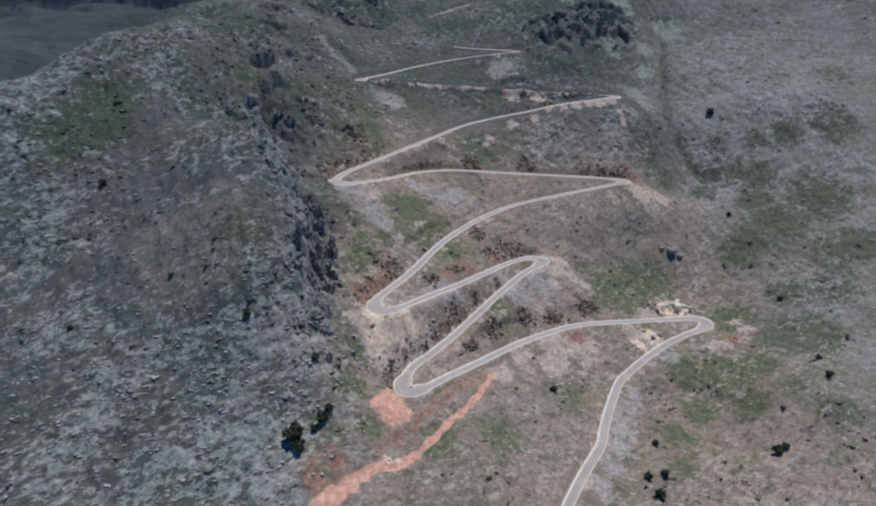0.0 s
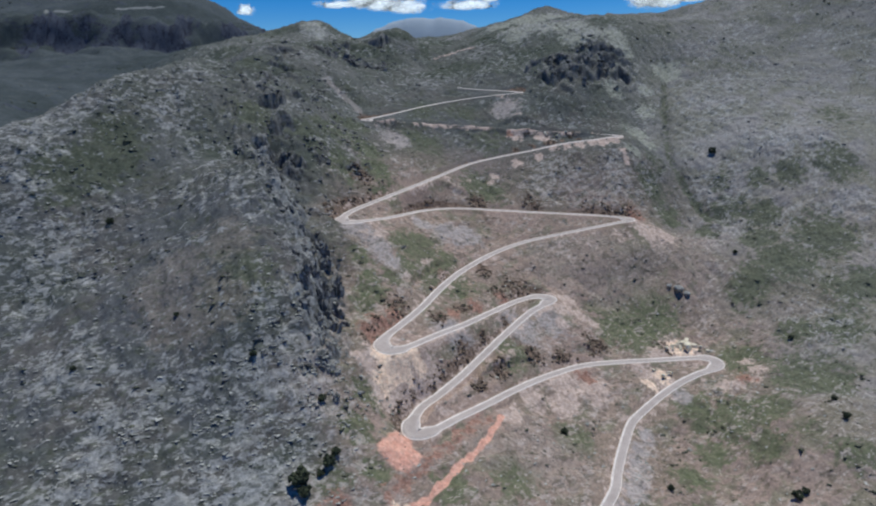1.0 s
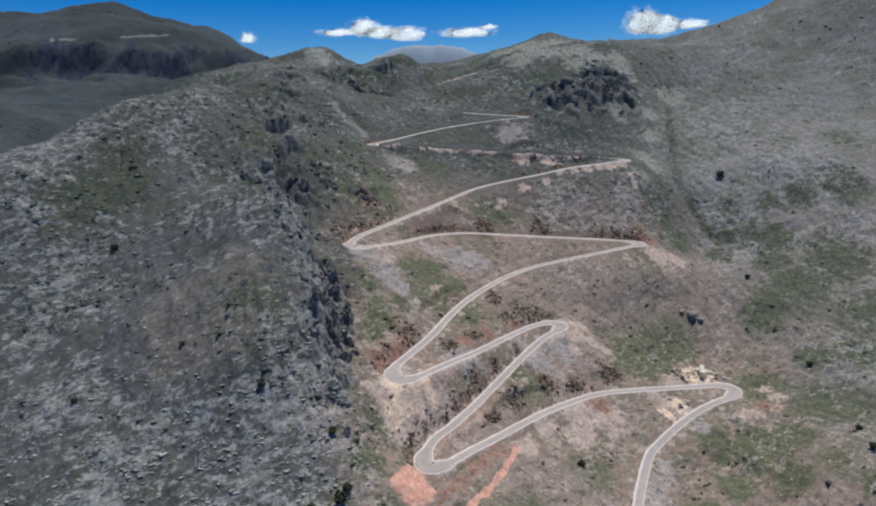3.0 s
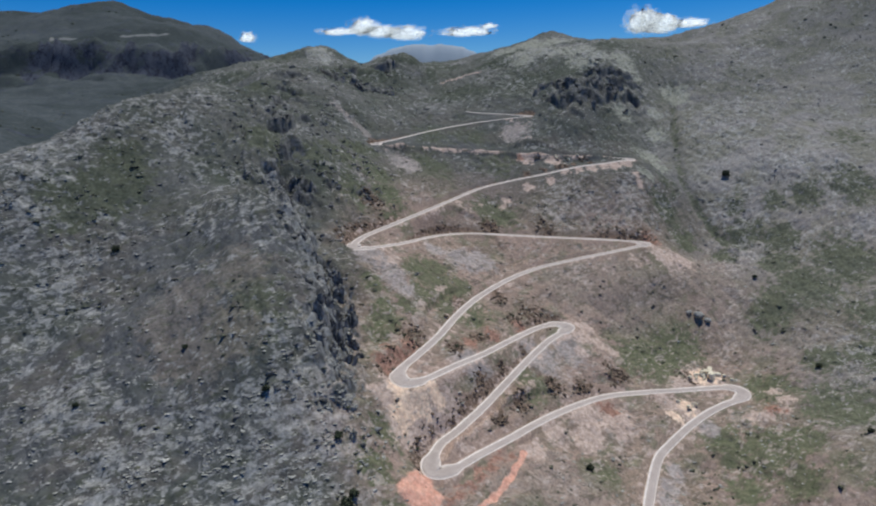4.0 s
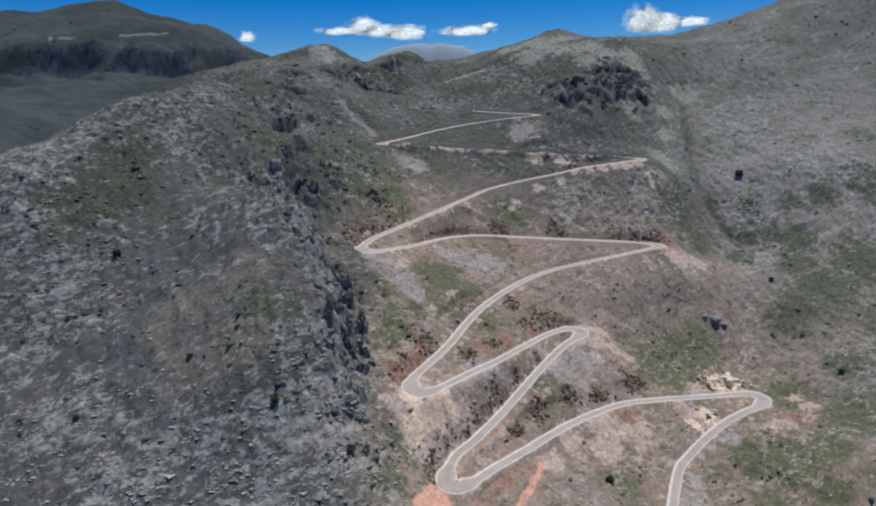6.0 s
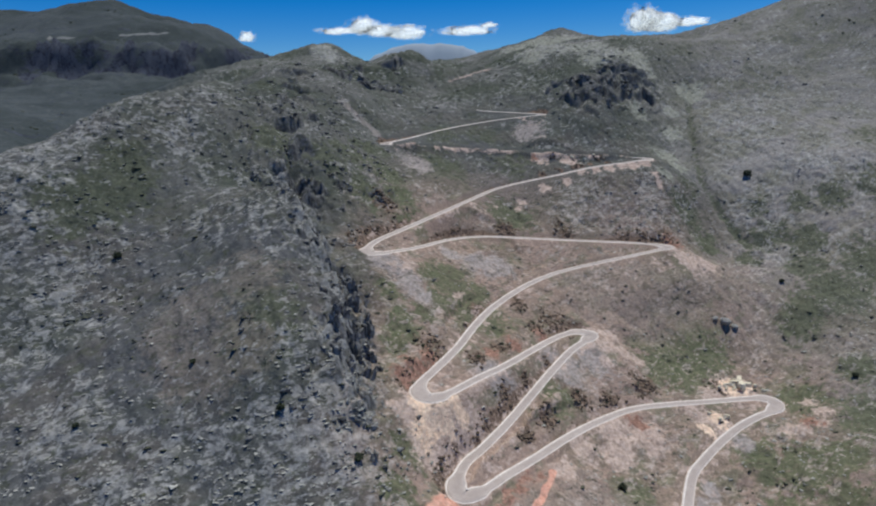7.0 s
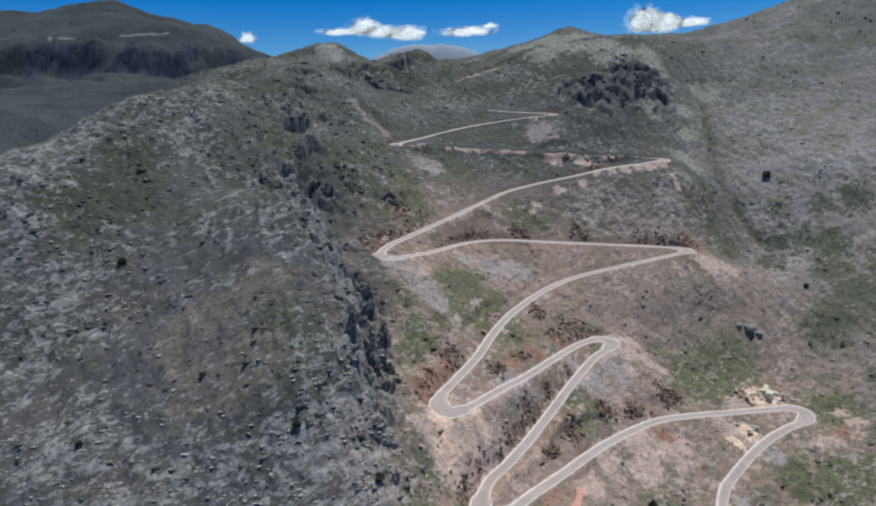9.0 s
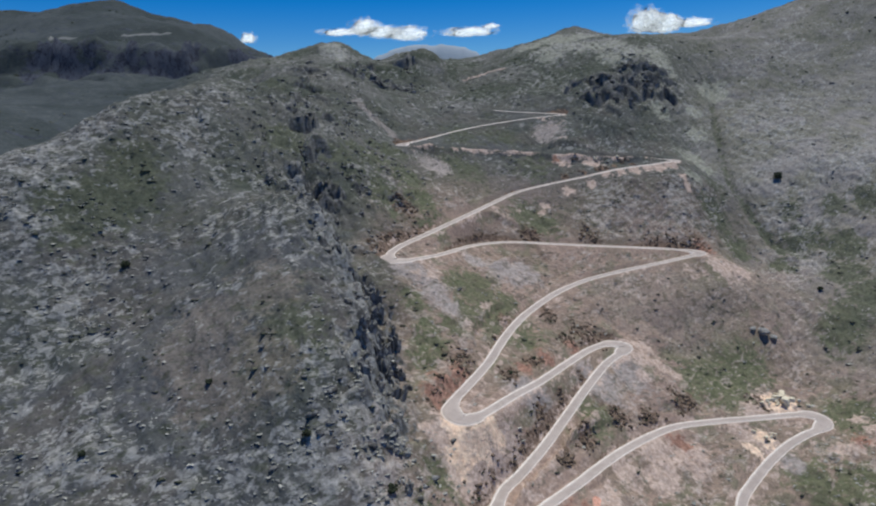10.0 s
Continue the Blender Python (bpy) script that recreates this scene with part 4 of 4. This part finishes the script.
def sown(count, seed, x0, x1, y0, y1, keep):
    """Random places on the slopes, thinned by keep(x, y, grid place)."""
    r = np.random.RandomState(seed)
    x, y = r.uniform(x0, x1, count), r.uniform(y0, y1, count)
    j, i = spot(x, y)
    ok = r.uniform(0, 1, count) < keep(x, y, (j, i))
    return x[ok], y[ok], r


def shrub_chance(x, y, at):
    thick = 0.22 + 1.1 * grain(x, y, 14, 30) + 0.8 * grain(x, y, 5, 31) + 0.2 * zones["green"][at] + 0.5 * zones["bank"][at] - 0.3 * zones["pale"][at]
    return np.clip(thick, 0.02, 1) * (road_far[at] > 4.0) * (1 - 0.8 * zones["tan"][at]) * (1 - 0.9 * zones["red"][at]) * (1 - 0.8 * zones["shale"][at]) * (1 - 0.35 * zones["east"][at])


def stone_chance(x, y, at):
    bed = 0.5 + 0.7 * grain(x, y, 4, 34) + 0.5 * grain(x, y, 9, 33)
    return np.clip((0.07 + 0.75 * zones["pale"][at] * (1 - 0.6 * zones["east"][at])) * bed, 0.01, 1) * (road_far[at] > 3.6) * (1 - 0.6 * zones["red"][at])


sx, sy, r = sown(38000, 41, -170, 330, 92, 430, shrub_chance)
scatter("scrub", sx, sy, 0.2 + 0.6 * r.uniform(0, 1, len(sx)) ** 3.5, 0.26, OCT_V, OCT_F, 0.35, 0.3, SHRUB, 42, 1.7)
tagged(bpy.data.objects["scrub"], "low dark olive scrub scattered over the slopes", "shrubs", kind="stuff")
sx, sy, r = sown(180000, 43, -170, 330, 92, 430, stone_chance)
scatter("stones", sx, sy, 0.22 + 0.45 * r.uniform(0, 1, len(sx)) ** 2.5, 0.2, BOX_V, BOX_F, 0.4, 0.3, STONE, 44, 1.5)
tagged(bpy.data.objects["stones"], "pale grey limestone rubble lying on the slopes", "stones", kind="stuff")
sx, sy, r = sown(5000, 45, -420, 420, 380, 760, lambda x, y, at: np.clip(0.35 + 0.9 * grain(x, y, 40, 35), 0, 1))
scatter("hill_scrub", sx, sy, 0.4 + 1.0 * r.uniform(0, 1, len(sx)) ** 3, 0.5, ICO_V, ICO_F, 0.35, 0.1, SHRUB, 46)
tagged(bpy.data.objects["hill_scrub"], "dark scrub on the upper hills", "shrubs", kind="stuff")


def rib_chance(x, y, at):
    flank = ribbed[at] + 0.9 * np.exp(-((x + 52) / 22) ** 2 - ((y - 255) / 60) ** 2) + 0.8 * np.exp(-((x + 40) / 30) ** 2 - ((y - 375) / 22) ** 2) + 0.8 * np.exp(-((x - 88) / 26) ** 2 - ((y - 362) / 22) ** 2)
    return np.clip(flank * (0.35 + 1.6 * grain(x, y, 9, 38)), 0, 1) * (road_far[at] > 5) * (1 - 0.7 * ease(-42, -52, x) * (y < 215))


sx, sy, r = sown(26000, 49, -110, 130, 120, 420, rib_chance)
scatter("rock_ledges", sx, sy, 0.3 + 0.9 * r.uniform(0, 1, len(sx)) ** 3, 0.5, BOX_V, BOX_F, 0.4, 0.4, CLIFF, 50, 1.6)
tagged(bpy.data.objects["rock_ledges"], "dark broken limestone ledges on the spur", "rocks", kind="stuff")


sx, sy, r = sown(9000, 51, -1000, -130, 400, 1250, lambda x, y, at: np.clip(1.6 * grain(x, y, 70, 39) + 0.8 * grain(x, y, 22, 40) - 0.45, 0, 1))
scatter("massif_scrub", sx, sy, 0.8 + 2.0 * r.uniform(0, 1, len(sx)) ** 2.5, 0.5, ICO_V, ICO_F, 0.35, 0.2, OAK, 52)
tagged(bpy.data.objects["massif_scrub"], "dark maquis on the far massif", "shrubs", kind="stuff")


def thicket_chance(x, y, at):
    return np.clip(1.3 * thick_at[at] + 0.3 * grain(x, y, 4, 37) - 0.25, 0, 1) * (road_far[at] > 2.6) * (1 - 0.5 * zones["tan"][at]) * (1 - 0.6 * np.clip(1.2 * zones["chalky"][at], 0, 1))


thick_at = np.maximum(patches(THICKETS), 0.8 * zones["bank"])
sx, sy, r = sown(60000, 47, -60, 140, 130, 320, thicket_chance)
scatter("brushwood", sx, sy, 0.25 + 0.55 * r.uniform(0, 1, len(sx)) ** 2, 0.7, ICO_V, ICO_F, 0.4, 0.1, BRUSH, 48)
tagged(bpy.data.objects["brushwood"], "dark brown brushwood along the road's cut banks", "shrubs", kind="stuff")


# ---- single dark bushes along the cut banks ----
def bush_mesh(seed):
    """A ragged bush about 2 m across: a few bent stems and many leaf clumps."""
    r = np.random.RandomState(seed)
    n = 34
    d = r.normal(0, 1, (n, 3)) * [1, 1, 0.6]
    c = d / np.linalg.norm(d, axis=1)[:, None] * r.uniform(0.3, 0.85, (n, 1)) + [0, 0, 0.35]
    c[:, 2] = np.abs(c[:, 2]) * 0.75
    s = r.uniform(0.14, 0.32, n)
    v = (ICO_V[None] * (1 + r.uniform(-0.4, 0.4, (n, len(ICO_V), 1)))) * s[:, None, None] * r.uniform(0.6, 1.3, (n, 1, 3)) + c[:, None, :]
    me = mesh_from("bush", v.reshape(-1, 3), (ICO_F[None] + (np.arange(n) * len(ICO_V))[:, None, None]).reshape(-1, 3))
    me.materials.append(BRUSH if seed % 3 else OAK)
    return me


BUSHES = [bush_mesh(81 + i) for i in range(6)]
rng = np.random.RandomState(23)
for bx, by, br in [q for q in THICKETS if q[1] < 300]:
    for _ in range(3 if by < 280 else 2):
        x, y = bx + rng.normal(0, 0.7 * br), by + rng.normal(0, 0.7 * br)
        j, i = spot(x, y)
        kind, s = rng.randint(6), rng.uniform(0.5, 1.25) * (1 if by < 240 else 0.7)
        if road_far[j, i] < 3.2 + s:
            continue
        ob = new("bush", BUSHES[kind])
        ob.matrix_world = Matrix.LocRotScale((x, y, ground_z(x, y) - 0.12 * s), Euler((0, 0, rng.uniform(0, 6.3))), (s * rng.uniform(0.8, 1.3), s, s * rng.uniform(0.45, 0.75)))
        tagged(ob, "dark brown dry bush on the bank beside the road" if (81 + kind) % 3 else "dark green bush on the bank beside the road", "bush", "bushes along the banks")


# ---- small evergreen oaks ----
def tree_parts(seed):
    """Meshes of a squat tree about 2 m across: a forked trunk and a ragged crown of leaf clumps."""
    r = np.random.RandomState(seed)
    bm = bmesh.new()
    for _ in range(4):
        lean = Euler((r.normal(0, 0.45), r.normal(0, 0.45), r.uniform(0, 6)))
        m = lean.to_matrix().to_4x4() @ Matrix.Translation((0, 0, 0.42))
        bmesh.ops.create_cone(bm, cap_ends=True, segments=7, radius1=0.09, radius2=0.035, depth=0.95, matrix=m)
    trunk = bpy.data.meshes.new("trunk")
    bm.to_mesh(trunk)
    bm.free()
    trunk.materials.append(BARK)
    n = 130
    d = r.normal(0, 1, (n, 3))
    d /= np.linalg.norm(d, axis=1)[:, None]
    rad = r.uniform(0.35, 1, n)[:, None] ** 0.5
    lobes = 1 + 0.28 * np.sin(3 * np.arctan2(d[:, 1], d[:, 0]) + r.uniform(0, 6))[:, None]
    c = d * rad * lobes * [0.85, 0.85, 0.62] + [0, 0, 0.85]
    s = r.uniform(0.10, 0.24, n)
    v = (ICO_V[None] * (1 + r.uniform(-0.45, 0.45, (n, len(ICO_V), 1)))) * s[:, None, None] * r.uniform(0.6, 1.3, (n, 1, 3)) + c[:, None, :]
    crown = mesh_from("crown", v.reshape(-1, 3), (ICO_F[None] + (np.arange(n) * len(ICO_V))[:, None, None]).reshape(-1, 3))
    crown.materials.append(OAK)
    return trunk, crown


TREE_KINDS = [tree_parts(61 + i) for i in range(4)]
TREES = [(-30.2, 110.6, 2.5), (-29.2, 108.4, 1.6), (-24.8, 116.2, 1.6), (-23.6, 118.6, 1.3), (-28, 129, 1.2), (59, 124, 1.2), (60.3, 118, 1.5), (64, 125, 1.1), (96, 129, 1.5), (98.5, 130, 1.1),
         (65, 136, 1.0), (131, 196, 1.1), (38.5, 151.5, 1.2), (-26.5, 114, 1.1), (132, 245, 1.0), (144, 302.5, 2.1), (-45, 132, 1.0), (-68, 143, 0.8), (-101, 177.5, 1.2), (-90, 131, 0.8), (121, 150, 1.3), (124, 160, 1.0)]
for n, (x, y, s) in enumerate(TREES):
    tree = new("tree")
    for name, me in zip(("trunk", "crown"), TREE_KINDS[n % 4]):
        piece = new(name, me)
        piece.parent = tree
    tree.matrix_world = Matrix.LocRotScale((x, y, float(ground_z(x, y)) - 0.1), Euler((0, 0, n * 1.7)), (s, s, s))
    tagged(tree, "dark evergreen oak standing alone on the stony slope" if s >= 1.5 else "small dark evergreen oak bush on the stony slope", "tree", "oaks on the slopes")

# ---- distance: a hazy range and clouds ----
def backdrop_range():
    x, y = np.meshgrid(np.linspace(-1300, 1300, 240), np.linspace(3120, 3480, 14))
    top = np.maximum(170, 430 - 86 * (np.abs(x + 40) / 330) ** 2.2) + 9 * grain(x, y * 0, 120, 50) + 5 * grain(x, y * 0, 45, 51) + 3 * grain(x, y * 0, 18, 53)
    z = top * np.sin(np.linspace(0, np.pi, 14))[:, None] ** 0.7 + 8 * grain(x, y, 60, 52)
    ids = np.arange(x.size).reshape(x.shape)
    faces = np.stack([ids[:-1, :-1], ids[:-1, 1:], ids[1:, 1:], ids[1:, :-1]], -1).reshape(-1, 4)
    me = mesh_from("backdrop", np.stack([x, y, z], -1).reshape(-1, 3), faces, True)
    m = Nodes("haze_tinted_range", 1.0, 0.0)
    # blue-grey tint and a weak glow stand in for the air's haze
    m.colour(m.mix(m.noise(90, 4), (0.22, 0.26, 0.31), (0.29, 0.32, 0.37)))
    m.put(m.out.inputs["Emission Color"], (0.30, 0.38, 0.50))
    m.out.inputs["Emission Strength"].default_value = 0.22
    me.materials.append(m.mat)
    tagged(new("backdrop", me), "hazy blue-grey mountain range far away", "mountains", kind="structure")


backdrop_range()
def cloud_material(most, low):
    """White mist that frays out; most: how dense it is at its thickest."""
    m = Nodes("cloud_mist", 1.0, 0.0)
    m.colour((0.95, 0.95, 0.95))
    # added glow, in place of sunlight scattered through the cloud
    m.put(m.out.inputs["Emission Color"], (0.86, 0.92, 1.0))
    m.out.inputs["Emission Strength"].default_value = 0.45
    m.put(m.out.inputs["Alpha"], m.ramp(m.noise(52, 2, 0.5), low, low + 0.3, 0.0, most))
    return m.mat


MIST = [cloud_material(0.14, 0.40), cloud_material(0.20, 0.36), cloud_material(0.28, 0.32), cloud_material(0.40, 0.26), cloud_material(0.65, 0.2)]


def cloud(seed, px, pz, length, height):
    """A flat-based heap in five skins, the outer ones thin, with a lumpy, frayed outline."""
    thing = new("cloud")
    for k, (size, mist) in enumerate(zip((1.1, 0.97, 0.84, 0.71, 0.56), MIST)):
        bm = bmesh.new()
        bmesh.ops.create_icosphere(bm, subdivisions=5, radius=1)
        for v in bm.verts:
            p = v.co.copy()
            lump = 1 + 0.45 * noise.noise(p * 1.7 + Vector((seed * 7.1, k * 0.6, 0))) + 0.28 * noise.noise(p * 4.1 + Vector((seed * 3.3, 5, k))) + 0.10 * noise.noise(p * 9 + Vector((seed, 9, k)))
            v.co = Vector((p.x * length / 2, p.y * height / 2, p.z * height / 2 * (1.0 if p.z > 0 else 0.6))) * (size * lump)
        me = bpy.data.meshes.new("mist")
        bm.to_mesh(me)
        bm.free()
        me.polygons.foreach_set("use_smooth", np.ones(len(me.polygons), bool))
        me.materials.append(mist)
        new("mist", me).parent = thing
    thing.location = (px, 3360, pz)
    tagged(thing, "small white fair-weather cloud above the ridge", "cloud", "clouds over the ridge", "structure")


for n, shape in enumerate(((-500, 506, 230, 42), (-372, 526, 150, 92), (-270, 498, 230, 70), (-150, 484, 220, 84), (188, 488, 270, 56), (304, 518, 90, 30), (1130, 516, 170, 160), (1225, 500, 220, 120), (1370, 506, 230, 56), (-1000, 486, 80, 64))):
    cloud(70 + n, *shape)

# the plan above is drawn at 1 : 1.4; set everything to metres
for ob in list(scene.objects):
    if ob.parent is None and ob.type != 'CAMERA' and ob.type != 'LIGHT':
        ob.matrix_basis = Matrix.Scale(PLAN, 4) @ ob.matrix_basis
